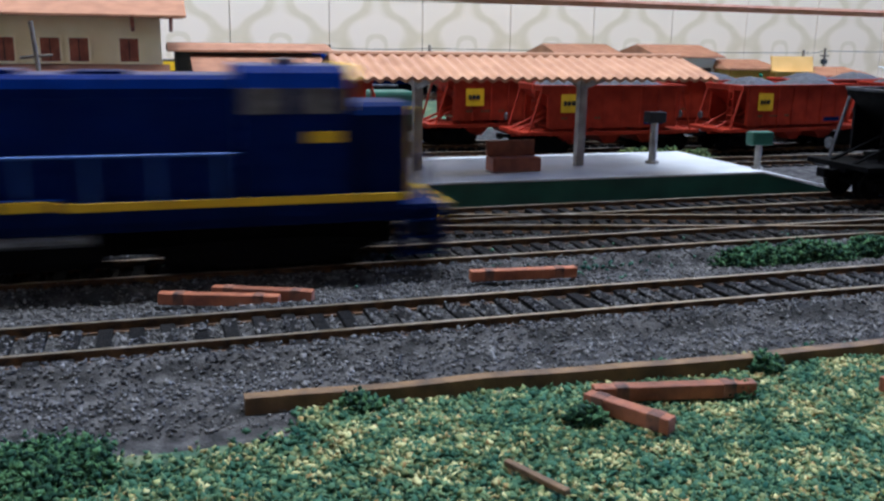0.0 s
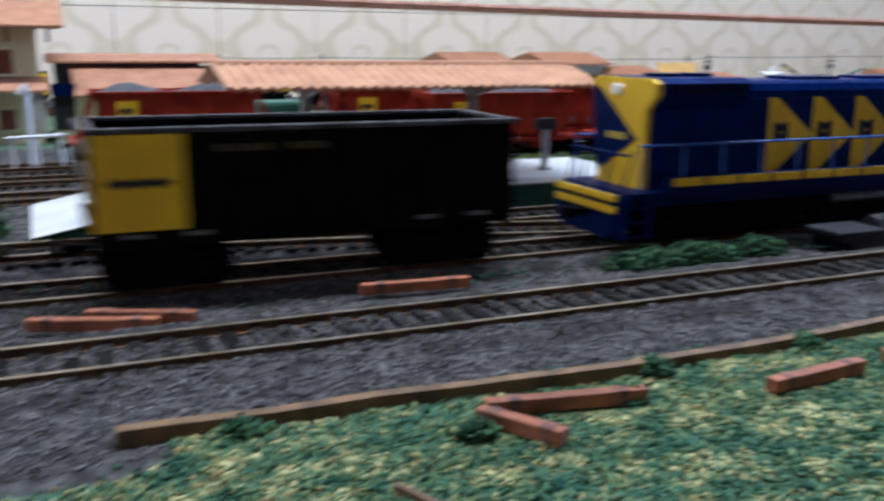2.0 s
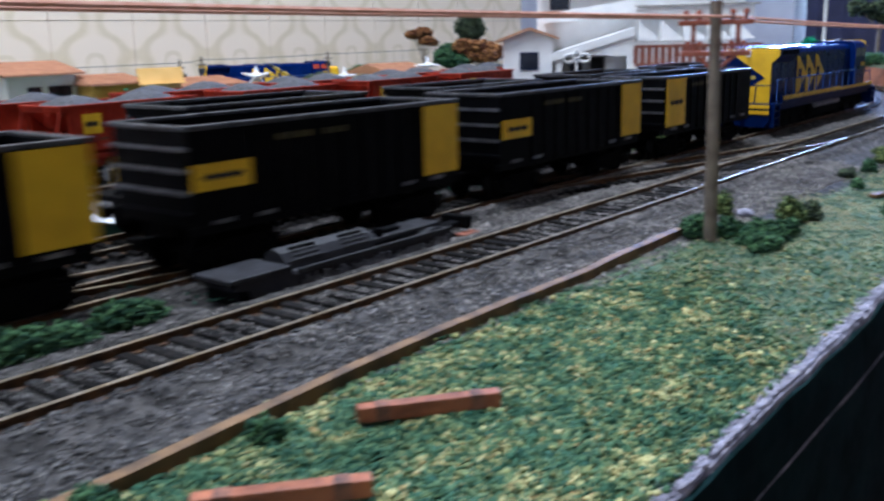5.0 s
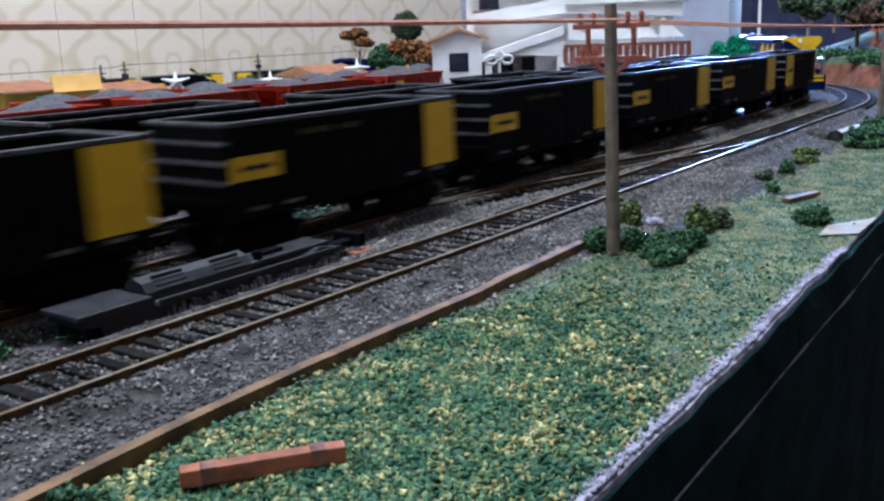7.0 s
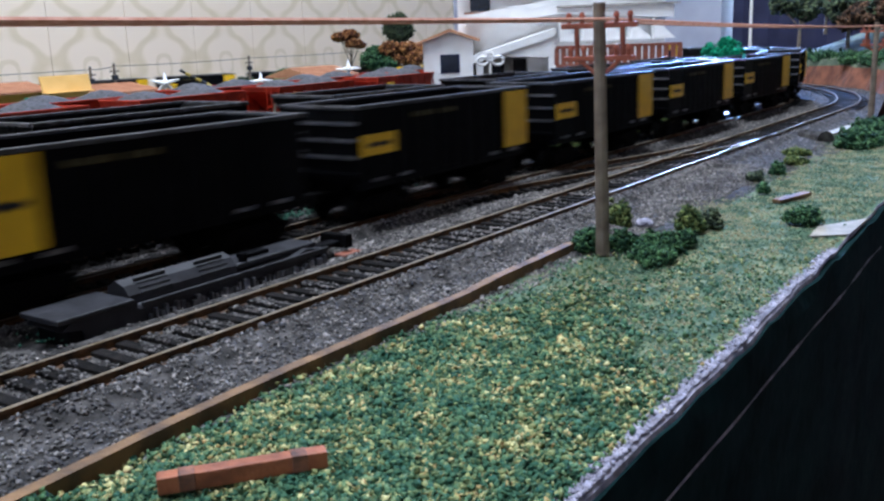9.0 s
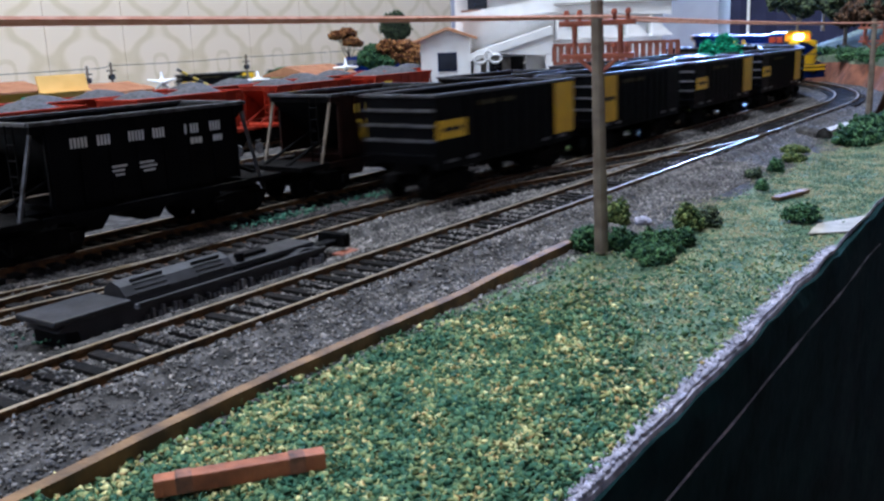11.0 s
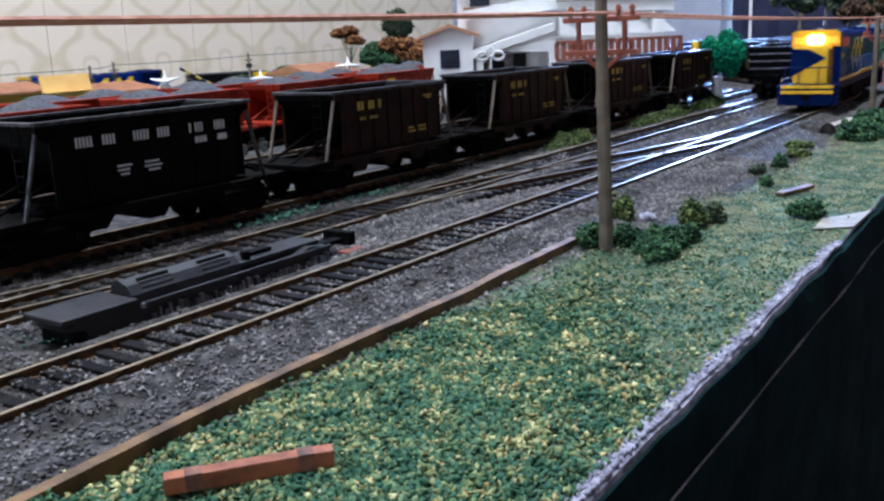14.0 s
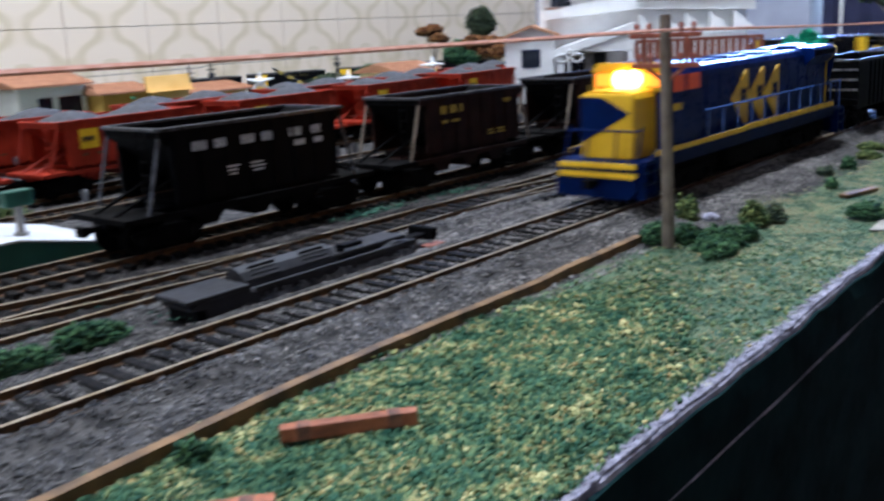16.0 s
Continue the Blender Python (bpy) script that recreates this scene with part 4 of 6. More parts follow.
def locomotive(lit):
    """Blue six-axle diesel with yellow ends; the cab end looks to +x."""
    g = thing("diesel_locomotive", 0, 0, 0, "blue diesel locomotive with yellow ends" + (" and a glowing headlight" if lit else " and yellow arrows"), "locomotive")
    zf = 0.165
    part("frame", box(B(), -1.08, 1.08, -0.16, 0.16, 0.125, zf, 0.004), "bluedark", g)
    part("walkway", box(B(), -1.08, 1.08, -0.178, 0.178, zf - 0.01, zf + 0.004), "bluedark", g)
    for side in (-1, 1):
        y = side * 0.1795
        for i in range(9):
            x = -0.93 + i * 0.125
            part("sill_stripe", box(B(), x, x + 0.113, y - 0.002, y + 0.002, 0.184, 0.208, 0.001), "yellow", g, "yellow dash of the sill stripe")
        b = B()
        prism(b, [(0.195, 0.205), (0.215, 0.200), (1.0, 0.200), (1.0, 0.181), (0.21, 0.181), (0.195, 0.186)], y - 0.002, y + 0.002)
        part("sill_stripe", b, "yellow", g, "yellow sill stripe")
        part("sill", box(B(), -0.95, 0.2, side * 0.17 - 0.008, side * 0.17 + 0.008, 0.15, 0.21), "bluedark", g)
        part("sill", box(B(), 0.2, 1.0, side * 0.17 - 0.008, side * 0.17 + 0.008, 0.15, 0.198), "bluedark", g)

    def hood(x0, x1, half, z_top, mat, name, r=0.03, z0=zf + 0.004):
        o = [(-half, z0), (half, z0), (half, z_top - r), (half - r * 0.3, z_top - r * 0.3), (half - r, z_top),
             (-half + r, z_top), (-half + r * 0.3, z_top - r * 0.3), (-half, z_top - r)]
        return part(name, prism(B(), o, x0, x1, "x"), mat, g)
    hood(-0.98, 0.60, 0.116, 0.482, "blue", "long_hood")
    # radiator section that flares out under the roof at the rear
    b = B()
    prism(b, [(-0.118, 0.40), (-0.165, 0.445), (-0.165, 0.478), (-0.14, 0.492), (0.14, 0.492), (0.165, 0.478), (0.165, 0.445), (0.118, 0.40)], -0.975, -0.66, "x")
    part("radiator_hood", b, "blue", g)
    for side in (-1, 1):
        q = B()
        for i in range(12):
            x = -0.95 + i * 0.024
            box(q, x, x + 0.012, side * 0.166 - 0.002, side * 0.166 + 0.002, 0.448, 0.474)
        part("grille", q, "grime", g)
    hood(0.60, 0.865, 0.158, 0.505, "blue", "cab", 0.05)
    hood(0.866, 1.03, 0.108, 0.415, "bluedark" if not lit else "yellow", "short_hood", 0.03)
    # rear face: yellow with a dark triangle from one side
    b = B()
    prism(b, [(-0.117, zf + 0.004), (0.117, zf + 0.004), (0.117, 0.40), (0.164, 0.445), (0.164, 0.477), (0.14, 0.49), (-0.14, 0.49), (-0.164, 0.477), (-0.164, 0.445), (-0.117, 0.40)], -1.0, -0.981, "x")
    part("rear_panel", b, "yellow", g, "yellow rear end")
    m = B()
    prism(m, [(0.16, 0.465), (0.115, 0.455), (-0.085, 0.315), (0.115, 0.20)], -1.0035, -1.0, "x")
    part("triangle", m, "bluedark", g)
    part("number_bars", box(B(), -1.0055, -1.003, -0.03, 0.06, 0.308, 0.328), "gold_letter", g)
    part("rear_lamp", rod(B(), (-1.012, 0.02, 0.455), (-0.99, 0.02, 0.455), 0.017, 12), "white", g)
    # cab front and nose
    part("cab_front", box(B(), 0.865, 0.874, -0.152, 0.152, 0.40, 0.495, 0.004), "yellow", g, "yellow cab front")
    b = B()
    prism(b, [(-0.155, 0.475), (0.155, 0.475), (0.125, 0.508), (-0.125, 0.508)], 0.866, 0.885, "x")
    part("cab_brow", b, "yellow", g, "yellow brow over the windscreens")
    for y in (-0.09, 0.09):
        part("windscreen", box(B(), 0.874, 0.878, y - 0.048, y + 0.048, 0.42, 0.468), "orange_flare" if lit else "glass", g, "dark windscreen" if not lit else "windscreen glowing orange for the headlight's flare")
    for side in (-1, 1):
        for x in (0.66, 0.79):
            part("cab_window", box(B(), x - 0.05, x + 0.05, side * 0.159 - 0.003, side * 0.159 + 0.003, 0.395, 0.455), "red_flare" if lit else "steelgrey", g, "cab side window glowing dull red for the headlight's flare" if lit else "pale cab side window")
        part("builder_plate", box(B(), 0.76, 0.845, side * 0.159 - 0.003, side * 0.159 + 0.003, 0.325, 0.352, 0.002), "yellow", g, "small yellow plate")
    part("nose_front", box(B(), 1.028, 1.042, -0.107, 0.107, zf + 0.004, 0.405, 0.008), "yellow", g, "yellow nose front with a dark triangle")
    m = B()
    prism(m, [(-0.106, 0.395), (-0.106, 0.225), (0.095, 0.335), (-0.01, 0.39)], 1.042, 1.0455, "x")
    part("triangle", m, "bluedark", g)
    hl = B()
    for y in (-0.022, 0.022):
        rod(hl, (0.874, y, 0.447), (0.894, y, 0.447), 0.034, 16)
    part("headlight", hl, "headlight" if lit else "steelgrey", g, "bright orange headlight" if lit else "twin headlight")
    for d in (-1, 1):
        b = B()
        prism(b, [(-0.165, 0.165), (0.165, 0.165), (0.165, 0.075), (0.13, 0.035), (-0.13, 0.035), (-0.165, 0.075)], d * 1.10 - 0.012, d * 1.10 + 0.012, "x")
        part("pilot", b, "bluedark", g)
        for z in (0.112, 0.146):
            part("stripe", box(B(), d * 1.116 - 0.004, d * 1.116 + 0.004, -0.16, 0.16, z, z + 0.019), "yellow", g, "yellow warning stripe")
        for side in (-1, 1):
            s = B()
            for z in (0.04, 0.082, 0.124):
                box(s, d * 1.05 - 0.04, d * 1.05 + 0.04, side * 0.165 - 0.018, side * 0.165 + 0.018, z, z + 0.006)
            box(s, d * 1.005 - 0.006, d * 1.005 + 0.006, side * 0.165 - 0.02, side * 0.165 + 0.02, 0.035, 0.16)
            box(s, d * 1.092 - 0.006, d * 1.092 + 0.006, side * 0.165 - 0.02, side * 0.165 + 0.02, 0.035, 0.16)
            part("steps", s, "bluedark", g)
            part("handrail", rod(B(), (d * 1.09, side * 0.15, 0.165), (d * 1.05, side * 0.15, 0.29), 0.004, 6), "bluedark", g)
            part("handrail", rod(B(), (d * 1.09, side * 0.06, 0.165), (d * 1.07, side * 0.06, 0.27), 0.004, 6), "bluedark", g)
        part("handrail", rod(B(), (d * 1.07, -0.15, 0.275), (d * 1.07, 0.15, 0.275), 0.004, 6), "bluedark", g)
        coupler(g, d * 1.11, d)
    for side in (-1, 1):
        r = B()
        rod(r, (-1.05, side * 0.174, 0.305), (0.58, side * 0.174, 0.305), 0.004, 6)
        for i in range(12):
            x = -1.04 + i * 0.145
            rod(r, (x, side * 0.174, 0.165), (x, side * 0.174, 0.305), 0.0035, 5)
        part("handrail", r, "rail_blue", g, "thin blue side handrail with its highlight in the colour")
        y = side * 0.1215
        for x in ((-0.32, -0.14, 0.04) if lit else (-0.54, -0.36, -0.18)):
            m = B()
            prism(m, [(x, 0.43), (x + 0.03, 0.43), (x + 0.18, 0.315), (x + 0.03, 0.195), (x, 0.195)], y - 0.0018, y + 0.0018)
            part("arrow", m, "yellow", g, "yellow arrow with a dark mark")
            q = B()
            for dx, dz, h in ((0.02, 0, 0.03), (0.062, 0, 0.03), (0.041, 0.012, 0.012), (0.041, -0.014, 0.01)):
                box(q, x + dx, x + dx + 0.018, y - 0.003, y + 0.003, 0.325 + dz - h, 0.325 + dz + h)
            part("mark", q, "bluedark", g)
        for i in range(12):
            x = -0.9 + i * 0.13
            part("hood_door", box(B(), x - 0.058, x + 0.058, side * 0.1165 - 0.002, side * 0.1165 + 0.002, 0.205, 0.43, 0.001), "blue", g)
    for x in (-0.86, -0.74):
        part("roof_fan", rod(B(), (x, 0, 0.490), (x, 0, 0.502), 0.055, 20), "bluedark", g)
    for x in (-0.3, 0.02):
        part("roof_hatch", box(B(), x - 0.1, x + 0.1, -0.06, 0.06, 0.48, 0.492, 0.004), "blue", g)
    part("exhaust", box(B(), 0.22, 0.36, -0.05, 0.05, 0.48, 0.489, 0.003), "bluedark", g)
    part("air_horn", box(B(), 0.70, 0.76, -0.02, 0.02, 0.504, 0.52, 0.004), "steelgrey", g)
    part("fuel_tank", box(B(), -0.30, 0.30, -0.15, 0.15, 0.035, 0.123, 0.02), "grime", g)
    # near-black block added to keep the space between the bogies in shade
    part("shade_block", box(B(), -1.0, 1.0, -0.11, 0.11, 0.06, 0.124), "grime", g)
    part("air_tank", rod(B(), (-0.28, -0.15, 0.11), (0.26, -0.15, 0.11), 0.016, 10), "steelgrey", g)
    for x in (-0.66, 0.66):
        bogie(g, x, 3, 0.40, 0.055)
    return g


# ---- trains and their runs ----
def placed(s, line, half):
    """A wagon's pose with its bogies on the line."""
    a, b = loop_at(s - half, *line), loop_at(s + half, *line)
    return (a[0] + b[0]) / 2, (a[1] + b[1]) / 2, math.atan2(b[1] - a[1], b[0] - a[0])


def ore_front(t):
    """Where the middle of the first train's engine is along its line."""
    return float(np.interp(t, ORE_T, ORE_S))


def second_front(t):
    return float(np.interp(t, SECOND_T, SECOND_S))


ORE_T, ORE_S = (0, 0.5, 1, 1.5, 2, 2.5, 3, 4, 5, 8, 9, 12.5, 16), (0.09, 0.82, 1.585, 2.345, 3.15, 3.965, 4.77, 6.35, 7.91, 12.72, 14.36, 19.75, 25.15)
SECOND_T, SECOND_S = (0, 5, 11.4, 12.0, 13.3, 14.65, 15.62, 16), (29.3, 21.9, 12.4, 11.6, 10.18, 8.13, 6.33, 5.53)
ore_train, second_train = [], []


def trains():
    a, bkind = gondola("A"), gondola("B")
    engine = locomotive(False)
    ore_train.append((engine, 0.05, 0.66))
    order = "BAAAAAABA"
    used = set()
    for i, kind in enumerate(order):
        src = a if kind == "A" else bkind
        ob = src if kind not in used else copy_thing(src, pose(0, 0, 0))
        used.add(kind)
        ore_train.append((ob, -(1.93 + i * 1.32), 0.36))
    lead = locomotive(True)
    second_train.append((lead, 0.0, 0.66))
    for i in range(6):
        ob = copy_thing(a if i else bkind, pose(0, 0, 0))
        ob["group"] = "wagons of the second train"
        second_train.append((ob, 1.93 + i * 1.32, 0.36))


trains()


def standing_wagons():
    # dark hoppers on the platform line; bars stand for their lettering
    white = [("lettering", "white_letter", words(-0.285, 0.318, 0.03, (5, 4), 0.0068, 0.0052, 0.03) + words(-0.085, 0.318, 0.03, (5, 4), 0.0068, 0.0052, 0.03)
              + words(0.13, 0.318, 0.03, (1, 3), 0.0068, 0.0052, 0.012) + words(0.235, 0.318, 0.03, (4,), 0.0068, 0.0052)
              + words(0.15, 0.283, 0.02, (3,), 0.013, 0.004) + words(0.245, 0.283, 0.02, (3,), 0.011, 0.003)
              + words(-0.155, 0.245, 0.006, (5, 5), 0.009, 0.002, 0.045) + words(-0.155, 0.232, 0.006, (4, 6), 0.009, 0.002, 0.055) + words(-0.145, 0.219, 0.006, (3, 4), 0.009, 0.002, 0.07))]
    gold = [("lettering", "gold_letter", words(-0.245, 0.312, 0.034, (2, 2, 1), 0.016, 0.006, 0.022) + words(-0.235, 0.272, 0.012, (3, 4), 0.009, 0.004, 0.025)
             + words(0.20, 0.335, 0.007, (5,), 0.009, 0.003) + words(0.215, 0.325, 0.007, (3,), 0.009, 0.003) + words(0.08, 0.205, 0.008, (3, 4), 0.010, 0.004, 0.03) + words(0.08, 0.19, 0.008, (4, 4), 0.010, 0.004, 0.02))]
    h = hopper("black", white, 0.40, 0.395, label="black hopper wagon with white lettering bars on the platform track")
    h.matrix_world = pose(3.57 * U, 1.1 * U, 0)
    h = hopper("brown", gold, 0.37, 0.385, label="dark brown hopper wagon with yellow lettering bars", group="dark hopper wagons")
    h.matrix_world = pose(4.79 * U, 1.1 * U, 0)
    for x in (5.98, 7.16, 8.34):
        copy_thing(h, pose(x * U, 1.1 * U, 0))
    # red hoppers in two rows
    marks = [("panel", "yellow", [(-0.325, -0.215, 0.235, 0.335)]), ("mark", "dark", [(-0.31, -0.292, 0.272, 0.298), (-0.286, -0.268, 0.272, 0.298), (-0.262, -0.24, 0.272, 0.298), (-0.3, -0.25, 0.281, 0.288)]),
             ("lettering", "gold_dim", words(-0.32, 0.2, 0.01, (2, 3, 2), 0.014, 0.006, 0.05)), ("plate", "bluedark", [(0.19, 0.31, 0.165, 0.19)])]
    red = hopper("red", marks, 0.44, 0.375, True, "red hopper wagon heaped with coal and a yellow panel", group="red hopper wagons")
    xs = [(3.0, 0), (4.22, 0), (5.45, 0), (6.68, 0), (7.9, 0), (9.1, 0), (1.3, 1), (2.62, 1), (3.85, 1), (5.08, 1), (6.3, 1), (7.55, 1), (8.8, 1)]
    for i, (x, row) in enumerate(xs):
        line = SID_B if row else SID_A
        _, y, _ = line(x)
        turn = math.degrees(math.atan(0.1)) if x > 4.2 else 0
        m = pose(x * U, y * U, dip(y) * U, 0, 0, turn)
        if i == 0:
            red.matrix_world = m
        else:
            copy_thing(red, m)


standing_wagons()


# ---- the platform ----
def platform():
    p = thing("station_platform", 0, 0, 0, "grey station platform with dark green sides and ramped ends", "platform")
    b = B()
    prism(b, [(0.55, -0.03), (3.25, -0.03), (2.86, 0.058), (1.0, 0.058)], 1.33, 1.95)
    part("base", b, "green", p, "dark green painted base")
    b = B()
    prism(b, [(0.55, -0.022), (1.0, 0.0585), (2.86, 0.0585), (3.25, -0.022), (3.25, -0.018), (2.86, 0.066), (1.0, 0.066), (0.55, -0.018)], 1.322, 1.958)
    part("deck", b, "platform", p, "pale grey deck")
    c = thing("platform_canopy", 0, 0, 0, "terracotta corrugated canopy on grey posts over the platform", "canopy")
    for x in (1.51, 2.195):
        q = B()
        box(q, x - 0.017, x + 0.017, 1.61, 1.645, 0.066, 0.44, 0.004)
        part("post", q, "postgrey", c)
        q = B()
        rod(q, (x, 1.63, 0.38), (x, 1.42, 0.43), 0.012, 6)
        rod(q, (x, 1.63, 0.38), (x, 1.84, 0.43), 0.012, 6)
        part("brace", q, "postgrey", c)
    for d in (-1, 1):
        b = B()
        n = 288
        x0, x1 = 1.17, 2.63
        rows = []
        for i in range(n + 1):
            x = x0 + (x1 - x0) * i / n
            wave = 0.0055 * math.sin(i * math.pi / 4.5)
            rows.append([b.verts.new((x, 1.63 + d * 0.004, 0.502 + wave)), b.verts.new((x, 1.63 + d * 0.29, 0.432 + wave)),
                         b.verts.new((x, 1.63 + d * 0.29, 0.420 + wave)), b.verts.new((x, 1.63 + d * 0.004, 0.490 + wave))])
        for r, s in zip(rows, rows[1:]):
            for k in range(4):
                b.faces.new((r[k], s[k], s[(k + 1) % 4], r[(k + 1) % 4]))
        bmesh.ops.recalc_face_normals(b, faces=b.faces[:])
        part("roof_sheet", b, "roof_pale", c, "corrugated terracotta roof sheet")
    part("ridge", rod(B(), (1.17, 1.63, 0.503), (2.63, 1.63, 0.503), 0.012, 8), "roof_pale", c)
    bench = thing("platform_bench", 1.88, 1.56, 0.066, "red-brown wooden bench on the platform", "bench")
    part("seat", box(B(), -0.1, 0.1, -0.05, 0.02, 0.0, 0.055, 0.004), "brownwood", bench)
    part("backrest", box(B(), -0.1, 0.1, 0.022, 0.035, 0.0, 0.115, 0.004), "brownwood", bench)
    sign = thing("platform_sign", 0.85, 1.5, 0.055, "short grey post with a green box on top", "sign")
    part("post", rod(B(), (0, 0, 0), (0, 0, 0.1), 0.014, 10), "postgrey", sign)
    part("foot", rod(B(), (0, 0, 0), (0, 0, 0.01), 0.024, 10), "postgrey", sign)
    part("box", box(B(), -0.05, 0.05, -0.025, 0.025, 0.1, 0.155, 0.006), "green", sign, "green metal box")
    sign = thing("platform_sign", 2.53, 1.62, 0.066, "grey post with a dark sign box on top", "sign")
    part("post", rod(B(), (0, 0, 0), (0, 0, 0.17), 0.016, 10), "postgrey", sign)
    part("foot", rod(B(), (0, 0, 0), (0, 0, 0.012), 0.028, 10), "postgrey", sign)
    part("box", box(B(), -0.04, 0.04, -0.025, 0.025, 0.17, 0.215, 0.005), "dark", sign)
    sign = thing("platform_sign", 2.93, 1.46, 0.055, "short grey post with a green box on top", "sign")
    part("box", box(B(), -0.05, 0.05, -0.025, 0.025, 0.1, 0.155, 0.006), "green", sign, "green metal box")
    part("post", rod(B(), (0, 0, 0), (0, 0, 0.1), 0.014, 10), "postgrey", sign)
    part("foot", rod(B(), (0, 0, 0), (0, 0, 0.01), 0.024, 10), "postgrey", sign)


platform()


# ---- foreground ----
def sleeper(x0, y0, x1, y1, z=-0.031, thick=0.027):
    """A loose stained sleeper with blackened bands."""
    if y0 > 0:
        z = -0.02
    L, a = math.hypot(x1 - x0, y1 - y0), math.degrees(math.atan2(y1 - y0, x1 - x0))
    t = thing("loose_sleeper", (x0 + x1) / 2, (y0 + y1) / 2, z, "loose orange-brown wooden sleeper with blackened bands", "sleeper", "loose sleepers", rz=a)
    part("beam", box(B(), -L / 2, L / 2, -thick / 2, thick / 2, 0, thick, 0.003), "log", t)
    for d in (-1, 1):
        part("band", box(B(), d * L * 0.33 - 0.012, d * L * 0.33 + 0.012, -thick / 2 - 0.001, thick / 2 + 0.001, 0.001, thick + 0.001, 0.002), "log_end", t)


for args in ((1.255, -0.402, 1.548, -0.452), (1.235, -0.42, 1.318, -0.558), (0.54, 0.345, 0.80, 0.255), (0.66, 0.37, 0.88, 0.275), (1.29, 0.355, 1.57, 0.33),
             (1.785, -0.508, 2.03, -0.488), (2.12, -0.46, 2.308, -0.617), (2.475, -0.428, 2.671, -0.578)):
    sleeper(*args)

b = B()
pts = [(0.67 + i * (4.12 - 0.67) / 40) for i in range(41)]
for x, x2 in zip(pts, pts[1:]):
    y, y2 = (float(np.interp(v, (0.67, 1.04, 1.37, 1.6, 1.96, 2.3, 2.62, 2.9, 3.42, 4.12), (-0.271, -0.290, -0.304, -0.320, -0.315, -0.295, -0.271, -0.262, -0.264, -0.242))) + 0.004 * noise.noise((v * 3, 0, 0)) for v in (x, x2))
    z, z2 = (-0.012 + 0.004 * noise.noise((v * 5, 4, 0)) for v in (x, x2))
    vs = [b.verts.new(v) for v in ((x, y - 0.013, -0.06), (x, y + 0.013, -0.06), (x, y + 0.013, z), (x, y - 0.013, z), (x2, y2 - 0.013, -0.06), (x2, y2 + 0.013, -0.06), (x2, y2 + 0.013, z2), (x2, y2 - 0.013, z2))]
    for f in ((0, 1, 2, 3), (4, 7, 6, 5), (3, 2, 6, 7), (0, 3, 7, 4), (1, 5, 6, 2)):
        b.faces.new([vs[i] for i in f])
bmesh.ops.remove_doubles(b, verts=b.verts[:], dist=0.0005)
single("retaining_strip", b, "wood", "thin weathered wooden strip along the gravel edge", "strip", kind="structure")


def bush(x, y, rx, ry, h, mat, label, n=500, z=-0.035, name="bush", grain=0.016, seed=0):
    rng = np.random.default_rng(int(x * 1000) + int(y * 100) + seed + 5000)
    n, grain = int(n * 1.9), grain * 0.68
    lumps = rng.normal(size=(6, 3)) * 0.45
    p = rng.normal(size=(n, 3))
    p /= np.linalg.norm(p, axis=1)[:, None]
    p *= (0.55 + 0.45 * rng.random(n) ** 0.5)[:, None]
    swell = 1 + 0.6 * np.sin(p @ lumps.T * 6).mean(1) + 0.12 * rng.normal(size=n)
    p *= swell[:, None]
    p[:, 2] = np.abs(p[:, 2])
    q = p * (rx, ry, h) + (0, 0, 0.0)
    ob = scatter(name, mat, q, grain, 0.32, rng)
    ob.location = Vector((x, y, z + (dip(y) if z < 0 else 0))) * U
    return tagged(ob, label, "bush" if name == "bush" else name)


